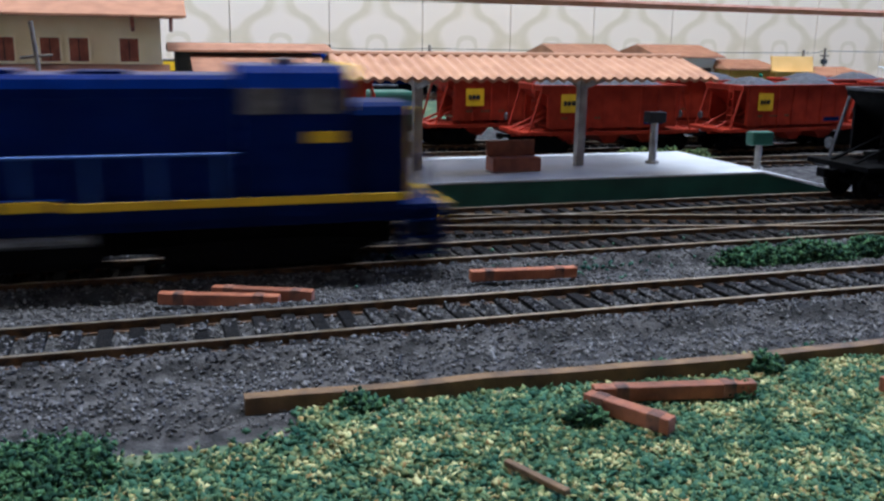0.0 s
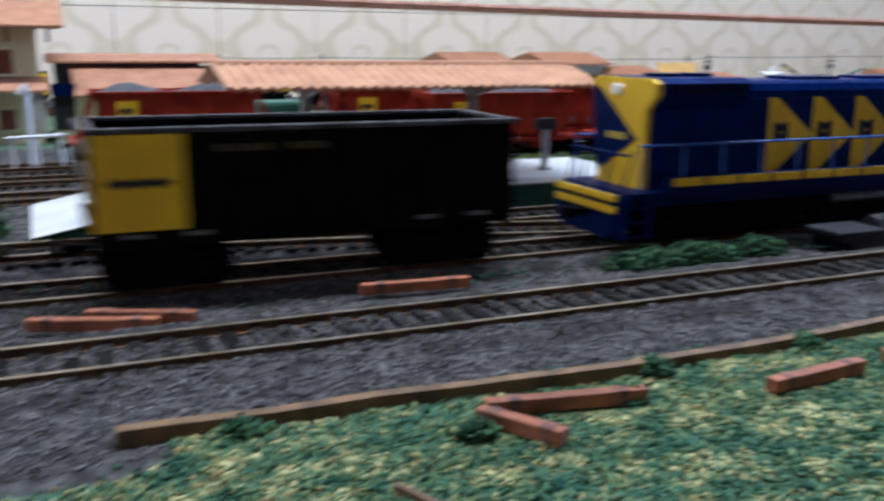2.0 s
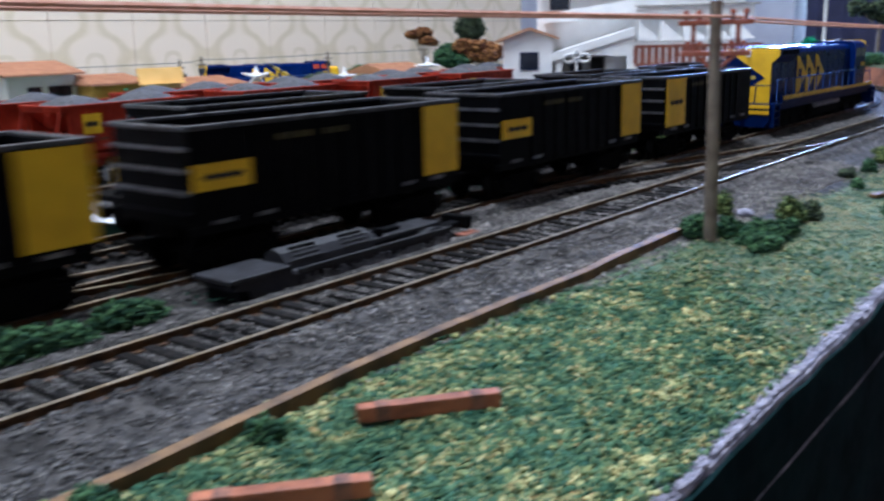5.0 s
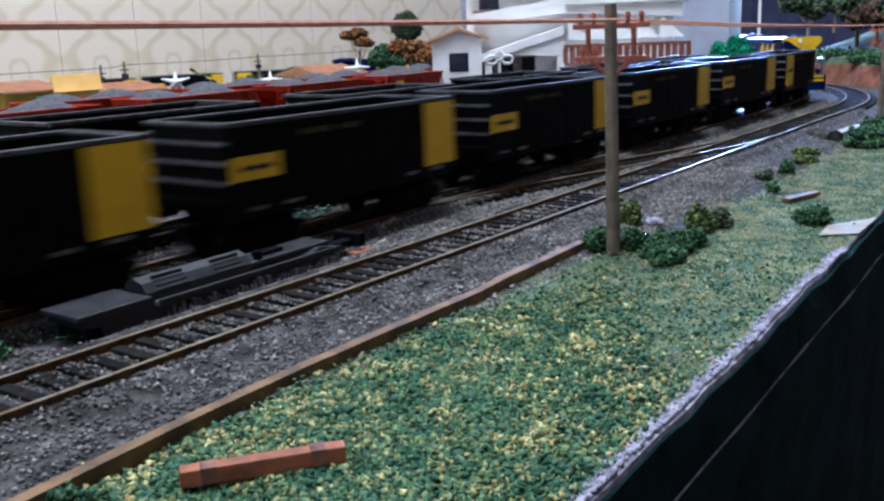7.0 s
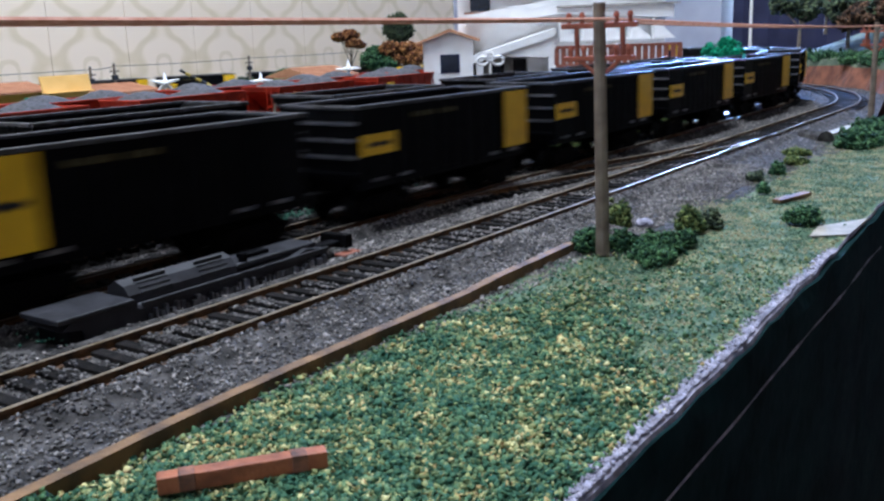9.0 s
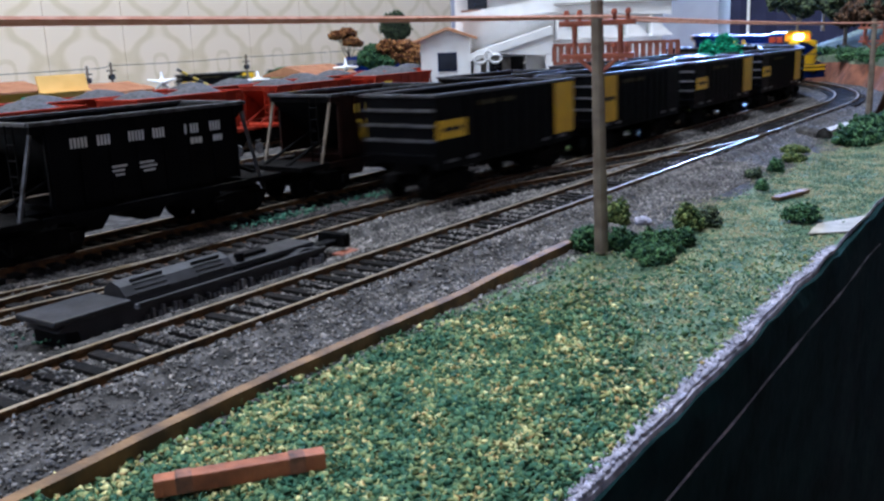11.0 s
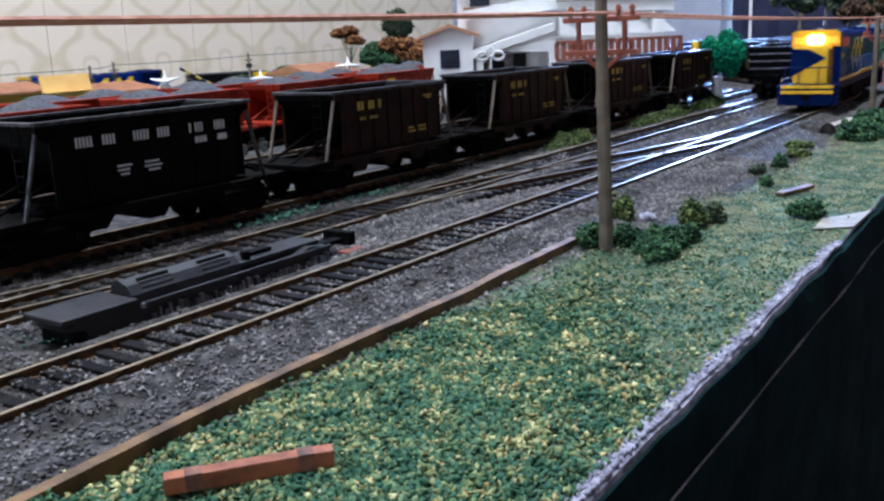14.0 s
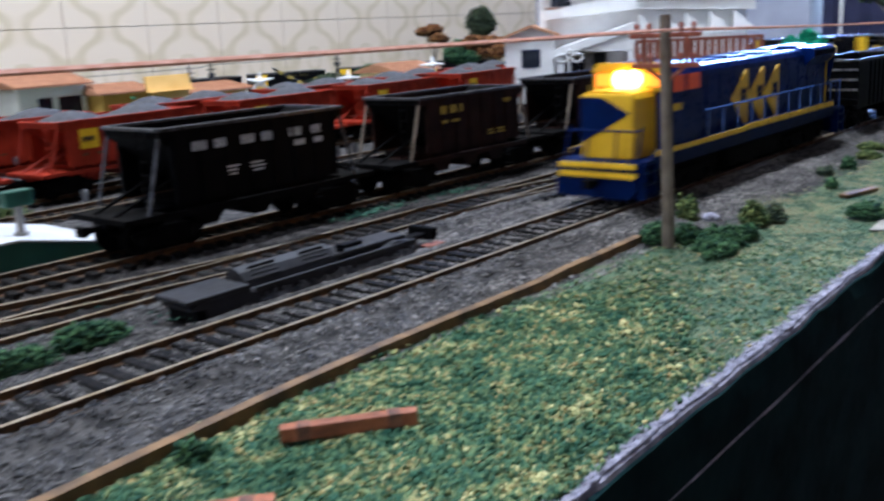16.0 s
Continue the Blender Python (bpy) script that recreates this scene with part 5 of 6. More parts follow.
# ---- loose stones, sawdust turf ----
def stones():
    rng = np.random.default_rng(11)
    n = 110000
    x = np.concatenate([rng.uniform(-0.2, 6.0, n), rng.uniform(6.0, 11.5, 14000)])
    y = np.concatenate([rng.uniform(-0.33, 1.32, n), rng.uniform(-0.45, 1.4, 14000)])
    keep, lift = np.ones(len(x), bool), np.zeros(len(x), bool)
    for y0 in (FRONT[0], MIDDLE[0]):
        d = np.abs(np.abs(y - y0) - 0.087)
        keep &= ~((d < 0.014) & (x < CX))
        inside = np.abs(y - y0) < 0.08
        tie = np.abs(((x + 8) / 0.062 + 0.5) % 1 - 0.5) < 0.3
        cover = np.array([noise.noise((a * 7, b * 5, 3)) for a, b in zip(x, y)]) > 0.0
        keep &= ~(inside & tie & ~cover & (rng.random(len(x)) < 0.93))
        lift |= inside & tie & cover
    keep &= ~((x < 0.75) & (y < -0.42)) & ~((x > 2.72) & (x < 3.6) & (y > 0.2) & (y < 0.42) & (rng.random(len(x)) < 0.8))
    x, y, lift = x[keep], y[keep], lift[keep]
    z = np.array([height(a, b) for a, b in zip(x, y)]) + 0.001 + 0.003 * rng.random(len(x))
    z = np.where(lift, np.maximum(z, -0.0140 + 0.003 * rng.random(len(x))), z)
    size = np.where(rng.random(len(x)) < 0.03, 0.0085, 0.0048)
    black = np.array([grime_shade(a, b) for a, b in zip(x, y)])
    # stones of that zone carry both grime and shade in their colour
    ob = scatter("shaded_stones", "shaded_stone", np.stack([x, y, z], 1)[black], size[black], 0.6, rng, 0.5, 0.5)
    tagged(ob, "dark grimy stones round the wagons' tracks, shade in their colour", "gravel", kind="stuff")
    # the share of paler stones grows with x
    pale = ~black & (rng.random(len(x)) < np.clip((x - 2.2) / 2.2, 0, 0.85))
    ob = scatter("paler_ballast", "ballast_pale", np.stack([x, y, z], 1)[pale], size[pale], 0.4, rng, 0.5, 0.35)
    tagged(ob, "paler beige-grey ballast stones, more of them towards +x", "gravel", kind="stuff")
    black = ~black & ~pale
    ob = scatter("ballast_stones", "ballast", np.stack([x, y, z], 1)[black], size[black], 0.4, rng, 0.5, 0.35)
    tagged(ob, "loose grey ballast stones between the tracks", "gravel", kind="stuff")
    # turf of dyed sawdust in front of the strip
    n = 215000
    x = np.concatenate([rng.uniform(0.2, 4.3, n), rng.uniform(4.3, 8.0, 26000)])
    y = rng.uniform(-0.98, -0.25, len(x))
    limit = np.array([-0.31 + 0.03 * noise.noise((a * 2.3, 0, 8)) if 0.75 < a < 4.1 else (-0.42 + 0.09 * noise.noise((a * 3, 0, 8))) for a in x])
    thick = np.array([0.62 + 0.5 * noise.noise((a * 2.6, b * 2.6, 4)) for a, b in zip(x, y)])
    keep = (y < limit + 0.03 * rng.normal(size=len(x))) & (y > np.array([front_edge(a) for a in x]) + 0.02 * rng.random(len(x)))
    fade = np.clip((3.6 + 0.25 * np.sin(y * 9) - x) / 0.7, 0.0, 1)
    keep &= (rng.random(len(x)) < np.clip(thick + 0.3, 0.15, 1) * (0.05 + 0.95 * fade))
    x, y = x[keep], y[keep]
    z = np.array([height(a, b) for a, b in zip(x, y)]) + 0.002 + 0.009 * rng.random(len(x)) ** 2
    far = np.clip((x - 3.4) / 1.4, 0, 1)
    ob = scatter("sawdust_turf", "sawdust", np.stack([x, y, z], 1), 0.0068 - 0.0028 * far, 0.22, rng, 0.6, 0.6)
    tagged(ob, "green and yellow dyed sawdust turf", "grass", kind="stuff")
    n = 60000
    x, y = rng.uniform(2.8, 8.2, n), rng.uniform(-0.95, -0.22, n)
    edge = np.array([front_edge(a) for a in x])
    bare = np.array([noise.noise((a * 3.0, b * 4.0, 9)) for a, b in zip(x, y)])
    limit = np.array([-0.33 if a < 4.0 else -0.36 + 0.12 * noise.noise((a * 2.5, 0, 8)) for a in x])
    keep = (y > edge + 0.01) & (y < limit + 0.05 * rng.normal(size=n)) & (rng.random(n) < 0.75 + 0.8 * bare)
    x, y = x[keep], y[keep]
    z = np.array([height(a, b) for a, b in zip(x, y)]) + 0.001
    tagged(scatter("fine_turf", "loose", np.stack([x, y, z], 1), 0.0042, 0.5, rng), "fine dull green turf dust", "grass", kind="stuff")
    # grains that lie on the strip's foot and gravel as weeds
    spots = [(4.05, 0.88, 0.10, 0.03, 160), (4.55, 0.86, 0.12, 0.03, 60), (2.86, 0.36, 0.05, 0.04, 120), (1.65, 0.42, 0.1, 0.05, 60), (1.9, 0.6, 0.6, 0.1, 120)]
    pts = np.concatenate([np.stack([rng.normal(a, sx, k), rng.normal(b, sy, k), np.full(k, -0.020) + 0.008 * rng.random(k)], 1) for a, b, sx, sy, k in spots])
    tagged(scatter("weed_tufts", "leaf_teal", pts, 0.007, 0.5, rng), "small green weeds scattered in the gravel", "weeds", kind="stuff")

    # white plaster crumbs along the board's broken edge
    x = rng.uniform(1.7, 4.5, 3800)
    y = np.array([front_edge(a) for a in x]) - 0.008 + np.abs(rng.normal(0, 0.013, len(x)))
    z = np.array([height(a, b) for a, b in zip(x, y)]) + 0.004
    tagged(scatter("plaster_crumbs", "chip", np.stack([x, y, z], 1), 0.0045, 0.6, rng), "pale plaster crumbs along the board's edge", "crumbs", kind="stuff")


stones()

# bushes at the ground, by the poles and along the tracks
for x, y, rx, ry, h, n in ((4.17, -0.285, 0.070, 0.045, 0.054, 900), (4.22, -0.365, 0.055, 0.045, 0.045, 600), (4.21, -0.475, 0.10, 0.055, 0.045, 1500), (4.11, -0.52, 0.065, 0.04, 0.036, 800), (4.34, -0.505, 0.045, 0.035, 0.038, 400)):
    bush(x, y, rx, ry, h, "leaf", "dark green foam bush at the pole's foot", n, grain=0.0105)
for x, y, rx, h, mat in ((4.52, -0.225, 0.035, 0.07, "leaf_olive"), (4.55, -0.45, 0.042, 0.065, "leaf_olive"), (4.63, -0.49, 0.032, 0.045, "leaf_dark"), (4.83, -0.73, 0.055, 0.045, "leaf"), (5.35, -0.45, 0.02, 0.03, "leaf"),
                       (5.83, -0.37, 0.028, 0.045, "leaf"), (5.65, -0.33, 0.03, 0.025, "leaf_dark"), (6.2, -0.36, 0.05, 0.025, "leaf_olive"), (6.5, -0.28, 0.06, 0.028, "leaf_olive")):
    bush(x, y, rx, rx, h, mat, "small rounded green foam bush on the turf", 420, grain=0.012)
for x, y, rx, ry, h in ((7.0, -0.47, 0.2, 0.1, 0.06), (7.4, -0.47, 0.25, 0.12, 0.085), (7.8, -0.62, 0.35, 0.2, 0.11), (8.3, -0.6, 0.4, 0.2, 0.13)):
    bush(x, y, rx, ry, h, "leaf", "low spreading green bush beside the track", 1400, grain=0.022)
for x, y, rx, ry, h in ((2.16, 0.365, 0.15, 0.04, 0.05), (2.33, 0.36, 0.12, 0.04, 0.052), (2.56, 0.385, 0.08, 0.04, 0.055)):
    bush(x, y, rx, ry, h, "leaf", "low green scrub between two tracks", 900, grain=0.012)
for x, y, rx in ((6.15, 0.86, 0.14), (6.42, 0.9, 0.08), (7.3, 0.86, 0.18), (7.8, 0.88, 0.16), (8.5, 0.93, 0.2)):
    bush(x, y, rx, 0.07, 0.06, "leaf_olive", "grey-green scrub beside the dark wagons", 500, grain=0.012)
bush(0.36, -0.44, 0.10, 0.09, 0.03, "leaf", "dark green mossy clump at the turf's edge", 1900, grain=0.009)
for x, y in ((1.21, -0.475), (1.66, -0.338), (0.86, -0.325), (2.05, -0.33), (1.52, -0.445), (2.35, -0.345)):
    bush(x, y, 0.032, 0.028, 0.03, "leaf", "small dark green tuft beside the wooden strip", 160, grain=0.01)
for x, y in ((3.08, 2.75), (3.28, 2.70), (3.42, 2.66)):
    bush(x, y, 0.1, 0.07, 0.07, "leaf_olive", "pale olive scrub behind the platform", 350, grain=0.02)
bush(2.35, 2.68, 0.09, 0.07, 0.1, "leaf_dark", "dark scrub behind the platform", 300, grain=0.02)

b = B()
box(b, -0.06, 0.06, -0.006, 0.006, 0.0, 0.009, 0.002)
single("stick", b, "wood", "dark dry stick lying on the turf", "stick", at=(1.045, -0.645, -0.03), rz=-66)
single("stick", box(B(), -0.11, 0.11, -0.018, 0.018, 0, 0.014, 0.004), "wood", "small brown stick lying on the turf", "stick", at=(5.25, -0.585, -0.04), rz=-15)
single("plank", box(B(), -0.3, 0.3, -0.03, 0.03, 0, 0.02, 0.004), "postgrey", "grey plank beside the front track", "plank", at=(7.5, -0.25, -0.035), rz=-4)
b = B()
rod(b, (-0.12, 0, 0), (0.12, 0, 0), 0.05, 12)
single("culvert_pipe", b, "earth", "half buried grey pipe beside the track", "pipe", at=(7.2, -0.20, -0.03), rz=40)
b = B()
bmesh.ops.create_icosphere(b, subdivisions=2, radius=0.03)
for v in b.verts:
    v.co *= 1 + 0.25 * noise.noise(v.co * 40)
    v.co.z *= 0.6
single("stone", b, "chip", "pale pinkish stone beside the bushes", "stone", at=(4.56, -0.29, -0.03))
b = B()
prism(b, [(4.62, -0.80), (4.78, -0.79), (4.98, -0.9), (4.70, -0.9)], -0.041, -0.0375, "z")
single("bare_patch", b, "sandy", "bare pale patch at the edge of the turf", "patch", kind="structure")


# ---- stripped engine frame lying between the tracks ----
def engine_frame():
    t = thing("engine_underframe", 3.19, 0.33, -0.03, "black plastic engine underframe lying on the gravel", "engine part", rz=0.5)
    t.scale = (1, 1, 1.3)
    b = B()
    prism(b, [(-0.42, 0.034), (-0.40, 0.044), (-0.24, 0.046), (-0.22, 0.034), (0.28, 0.042), (0.34, 0.052), (0.41, 0.044), (0.43, 0.02), (0.36, 0.0), (-0.36, 0.0), (-0.37, 0.028)], -0.066, 0.066)
    part("deck", b, "dull_plastic", t)
    part("end_block", box(B(), -0.40, -0.24, -0.060, 0.060, 0.0, 0.046, 0.004), "black", t)
    part("end_plate", box(B(), -0.43, -0.235, -0.072, 0.072, 0.046, 0.056, 0.003), "dull_plastic", t, "flat grey-black end plate")
    b = B()
    prism(b, [(-0.045, 0.034), (-0.042, 0.056), (-0.026, 0.072), (0.004, 0.080), (0.032, 0.068), (0.045, 0.034)], -0.23, 0.10, "x")
    part("cover", b, "dull_plastic", t, "rounded black motor cover")
    for x in (-0.15, 0.03):
        for k in range(4):
            part("slot", box(B(), x - 0.045, x + 0.045, -0.0445 + 0.0085 * k, -0.0405 + 0.0085 * k, 0.048 + 0.0075 * k, 0.058 + 0.0075 * k), "dark", t)
    part("tray", box(B(), -0.215, 0.1, -0.066, -0.05, 0.034, 0.042, 0.002), "steelgrey", t, "pale grey ledge")
    b = B()
    rng = random.Random(4)
    for i in range(40):
        x = -0.2 + i * 0.0152
        box(b, x, x + rng.uniform(0.006, 0.013), -0.074 - rng.uniform(0, 0.007), -0.0655, rng.uniform(0.002, 0.014), rng.uniform(0.018, 0.032))
    tagged(part("sideframe_detail", b, "steelgrey", t, "grey moulded side detail"), kind="stuff")
    part("edge_strip", box(B(), -0.215, 0.42, -0.074, -0.064, 0.036, 0.046, 0.002), "dull_plastic", t)
    part("roof_plate", box(B(), 0.10, 0.40, -0.045, 0.05, 0.046, 0.058, 0.004), "dull_plastic", t)
    part("block", box(B(), 0.15, 0.24, -0.02, 0.012, 0.058, 0.067, 0.003), "black", t)
    part("peg", rod(B(), (0.135, -0.03, 0.055), (0.135, -0.03, 0.075), 0.012, 10), "black", t)
    part("tongue", box(B(), 0.42, 0.55, -0.018, 0.022, 0.026, 0.038, 0.004), "black", t)
    part("hook", box(B(), 0.53, 0.56, -0.045, 0.06, 0.02, 0.052, 0.005), "grime", t)
    part("rust_stain", box(B(), 0.50, 0.58, -0.06, -0.02, 0.006, 0.012, 0.003), "brownwood", t, "rusty red clip")


engine_frame()


# ---- telegraph poles and their thread ----
def telegraph_pole(x, y, top, lean, s=1.0, tilt=0.0, label="grey-brown wooden telegraph pole with red-brown crossarms"):
    t = thing("telegraph_pole", x, y, -0.035, label, "telegraph pole", "telegraph poles", rz=lean)
    t.matrix_world = pose(x * U, y * U, -0.035 * U, 0, tilt, lean)
    part("pole", rod(B(), (0, 0, 0), (0, 0, top + 0.035), 0.0195 * s, 10, 0.016 * s), "polewood", t)
    for k, z in enumerate((top - 0.061, top - 0.149)):
        half = (0.10, 0.095)[k] * s
        part("crossarm", box(B(), -0.008, 0.008, -half, half, z + 0.029, z + 0.043, 0.002), "crossarm", t)
        for y2 in (-0.8, -0.45, 0.45, 0.8):
            q = B()
            rod(q, (0, y2 * half, z + 0.043), (0, y2 * half, z + 0.06), 0.006, 8)
            rod(q, (0, y2 * half, z + 0.06), (0, y2 * half, z + 0.072), 0.010, 8, 0.005)
            part("insulator", q, "crossarm", t)
    for y2 in (-0.06, 0.06):
        part("strut", rod(B(), (0, y2 * s, top - 0.108), (0, y2 * s, top - 0.02), 0.007, 6), "crossarm", t)
        part("brace", rod(B(), (0, 0.012 * (1 if y2 > 0 else -1), top - 0.155), (0, y2 * s, top - 0.112), 0.006, 6), "crossarm", t)
    return t


telegraph_pole(4.12, -0.347, 0.675, 12, 1.05, -4.6)
telegraph_pole(8.54, -0.24, 0.60, 10)
telegraph_pole(12.4, -0.1, 0.52, 0)
telegraph_pole(-0.75, -0.42, 0.69, 0)


def thread(a, b, sag, name="pole_thread", r=0.0045, mat="thread", label="pale orange thread strung between telegraph poles"):
    n = 24
    line = [tuple(p + (q - p) * i / n for p, q in zip(a, b)) for i in range(n + 1)]
    line = [(x, y, z - sag * 4 * (i / n) * (1 - i / n)) for i, (x, y, z) in enumerate(line)]
    bm = B()
    rings = [[bm.verts.new((x, y + r * math.cos(k * math.pi / 3), z + r * math.sin(k * math.pi / 3))) for k in range(6)] for x, y, z in line]
    for p, q in zip(rings, rings[1:]):
        for k in range(6):
            bm.faces.new((p[k], q[k], q[(k + 1) % 6], p[(k + 1) % 6]))
    return single(name, bm, mat, label, "wire")


for dy in (-0.05, 0.06):
    thread((-0.75, -0.42 + dy, 0.668), (4.066, -0.35 + dy, 0.628), 0.012)
    thread((4.066, -0.35 + dy, 0.628), (8.54, -0.24 + dy, 0.575), 0.012)
    thread((8.54, -0.24 + dy, 0.575), (12.4, -0.1 + dy, 0.50), 0.01)


# ---- buildings behind the sidings ----
def window(parent, x, y, z, w, h, wall_axis="y", mat="brownwood", glass="brownwood"):
    wn = part("window", box(B(), x - w / 2, x + w / 2, y - 0.008, y + 0.002, z - h / 2, z + h / 2), glass, parent, "closed brown shutter")
    for dx in (-w / 2 - 0.008, w / 2 + 0.008):
        part("frame", box(B(), x + dx - 0.008, x + dx + 0.008, y - 0.012, y + 0.002, z - h / 2 - 0.012, z + h / 2 + 0.012), "cream", wn)
    for dz in (-h / 2 - 0.008, h / 2 + 0.008):
        part("frame", box(B(), x - w / 2, x + w / 2, y - 0.014, y + 0.002, z + dz - 0.008, z + dz + 0.008), "cream", wn)
    part("mullion", box(B(), x - 0.003, x + 0.003, y - 0.011, y - 0.006, z - h / 2, z + h / 2), "dark", wn)
    return wn


def station_house():
    h = thing("station_house", 0, 0, 0, "two-storey cream house with brown shutters and terracotta roofs", "house")
    y0 = 5.0
    part("wall", box(B(), -1.7, 0.63, y0, y0 + 1.2, -0.25, 0.645), "cream", h)
    b = B()
    for i in range(34):
        z = -0.02 + i * 0.0195
        box(b, -1.7, 0.632, y0 - 0.006, y0 - 0.001, z, z + 0.013)
    part("siding", b, "cream", h, "cream weatherboards")
    for x in (-1.25, -0.95, -0.62, -0.36, -0.08, 0.10, 0.42):
        window(h, x, y0 - 0.006, 0.425, 0.12, 0.155)
    for x in (-0.9, 0.42):
        window(h, x, y0 - 0.006, 0.05, 0.10, 0.13)
    for x in (-0.45, 0.02):
        d = B()
        prism(d, [(x - 0.085, -0.03), (x + 0.085, -0.03), (x + 0.085, 0.10), (x + 0.05, 0.15), (x, 0.165), (x - 0.05, 0.15), (x - 0.085, 0.10)], y0 - 0.014, y0 + 0.002)
        part("arched_door", d, "brownwood", h)
    b = B()
    prism(b, [(y0 - 0.16, 0.645), (y0 - 0.16, 0.66), (y0 + 0.6, 0.93), (y0 + 1.36, 0.66), (y0 + 1.36, 0.645)], -1.85, 0.80, "x")
    part("roof", b, "roof", h, "terracotta roof with wide eaves")
    b = B()
    prism(b, [(y0 - 0.19, 0.235), (y0 - 0.19, 0.25), (y0, 0.33), (y0, 0.315)], -1.75, 0.68, "x")
    part("awning", b, "roof", h, "terracotta awning over the ground floor")
    for x in (-1.6, -0.6, 0.45, 0.70):
        part("bracket", rod(B(), (x, y0, 0.56), (x, y0 - 0.14, 0.645), 0.014, 6), "brownwood", h)
    for x in (-1.2, -0.2, 0.62):
        part("post", box(B(), x - 0.03, x + 0.03, y0 - 0.18, y0 - 0.12, -0.03, 0.24), "postgrey", h)
    # sheds with long roofs beside the house
    s = thing("goods_shed", 0, 0, 0, "long low shed with terracotta roofs and a dark doorway", "shed")
    b = B()
    part("wall", box(B(), 0.72, 1.78, 5.05, 6.0, -0.2, 0.22), "cream", s)
    # no real opening: its shade is a near-black panel on the wall
    part("doorway", box(B(), 0.70, 0.84, 5.035, 5.046, -0.03, 0.20), "dark", s, "near-black panel for the shade in the open doorway")
    part("lintel", box(B(), 0.69, 0.85, 5.02, 5.045, 0.2, 0.28), "bluedark", s, "blue lintel board")
    b = B()
    prism(b, [(4.9, 0.195), (4.9, 0.21), (5.5, 0.385), (5.5, 0.37)], 0.84, 1.82, "x")
    part("roof", b, "roof", s)
    b = B()
    prism(b, [(5.42, 0.405), (5.42, 0.42), (5.8, 0.468), (6.2, 0.42), (6.2, 0.405)], 0.68, 1.92, "x")
    part("roof", b, "roof", s, "upper terracotta roof")
    # shade of the gap between the two roofs, built as a near-black block
    part("roof_gap_shade", box(B(), 0.74, 1.76, 5.5, 6.1, 0.22, 0.402), "dark", s)
    g = single("green_van", box(B(), -0.14, 0.14, -0.12, 0.12, 0.0, 0.25, 0.02), "green", "dark green van standing on a siding", "van", at=(1.97, 3.9, -0.03))
    b = B()
    rod(b, (0, 0, 0), (0, 0, 0.1), 0.018, 10, 0.026)
    rod(b, (0, 0, 0.1), (0, 0, 0.18), 0.034, 10, 0.024)
    bmesh.ops.create_icosphere(b, subdivisions=2, radius=0.022, matrix=Matrix.Translation((0, 0, 0.2)))
    single("figurine", b, "figure", "small plain red figurine before the house", "figurine", at=(0.15, 4.35, -0.11))
    sg = thing("crossing_sign", 0.375, 2.03, -0.03, "white crossing signal on a post before the house", "sign")
    part("post", rod(B(), (0, 0, 0), (0, 0, 0.37), 0.011, 8), "white", sg)
    part("disc", rod(B(), (0, -0.012, 0.395), (0, 0.012, 0.395), 0.026, 18), "white", sg)
    for d in (-1, 1):
        part("arm", rod(B(), (d * 0.01, 0, 0.325), (d * 0.04, 0, 0.375), 0.010, 6), "white", sg)
    bush(0.30, 1.48, 0.13, 0.07, 0.10, "leaf_dark", "dark low shrubs beside the sidings", 900, grain=0.014)
    bush(0.42, 1.50, 0.07, 0.06, 0.07, "leaf", "low green shrubs beside the sidings", 400, grain=0.014)
    bush(0.12, 1.60, 0.12, 0.06, 0.07, "leaf", "low green shrubs beside the sidings", 400, grain=0.014)
    sg = thing("crossing_sign", 0.56, 3.2, -0.03, "slim white signal post with a small flag arm", "sign")
    part("post", rod(B(), (0, 0, 0), (0, 0, 0.37), 0.013, 8), "white", sg)
    part("arm", rod(B(), (0.0, 0, 0.39), (-0.04, 0, 0.34), 0.014, 6), "white", sg)
    single("planter", box(B(), -0.21, 0.21, -0.05, 0.05, 0, 0.19, 0.015), "dark", "low dark planter box before the house door", "planter", at=(0.02, 4.85, -0.13))
    f = thing("white_fence", 0.5, 3.15, -0.03, "low white fence of thin rails by the track", "fence")
    part("rail", rod(B(), (-0.05, 0, 0.14), (0.22, 0, 0.15), 0.008, 6), "white", f)
    for x in (-0.02, 0.09, 0.2):
        part("post", rod(B(), (x, 0, 0), (x - 0.01, 0, 0.145), 0.008, 6), "white", f)
    p = thing("telegraph_post", 0.195, 1.98, -0.03, "leaning grey wooden post beside the sidings", "post")
    part("pole", rod(B(), (0, 0, 0), (-0.056, 0.02, 0.632), 0.011, 8, 0.008), "polewood", p)
    part("arm", rod(B(), (-0.10, 0.015, 0.50), (0.01, 0.02, 0.51), 0.005, 6), "polewood", p)
    t = thing("tree", -0.06, 3.0, -0.03, "small light green bushy tree before the house", "tree")
    part("trunk", rod(B(), (0, 0, 0), (0, 0, 0.2), 0.02, 7, 0.01), "polewood", t)
    rng = np.random.default_rng(8)
    pts = np.concatenate([rng.normal(size=(170, 3)) * (0.032, 0.032, 0.026) + (a, 0, c) for a, c in ((-0.09, 0.15), (0.0, 0.2), (0.08, 0.15), (0.02, 0.26), (-0.05, 0.22), (0.14, 0.12))])
    crown = scatter("crown", "leaf_lime", pts, 0.018, 0.4, rng)
    crown.parent = t


station_house()


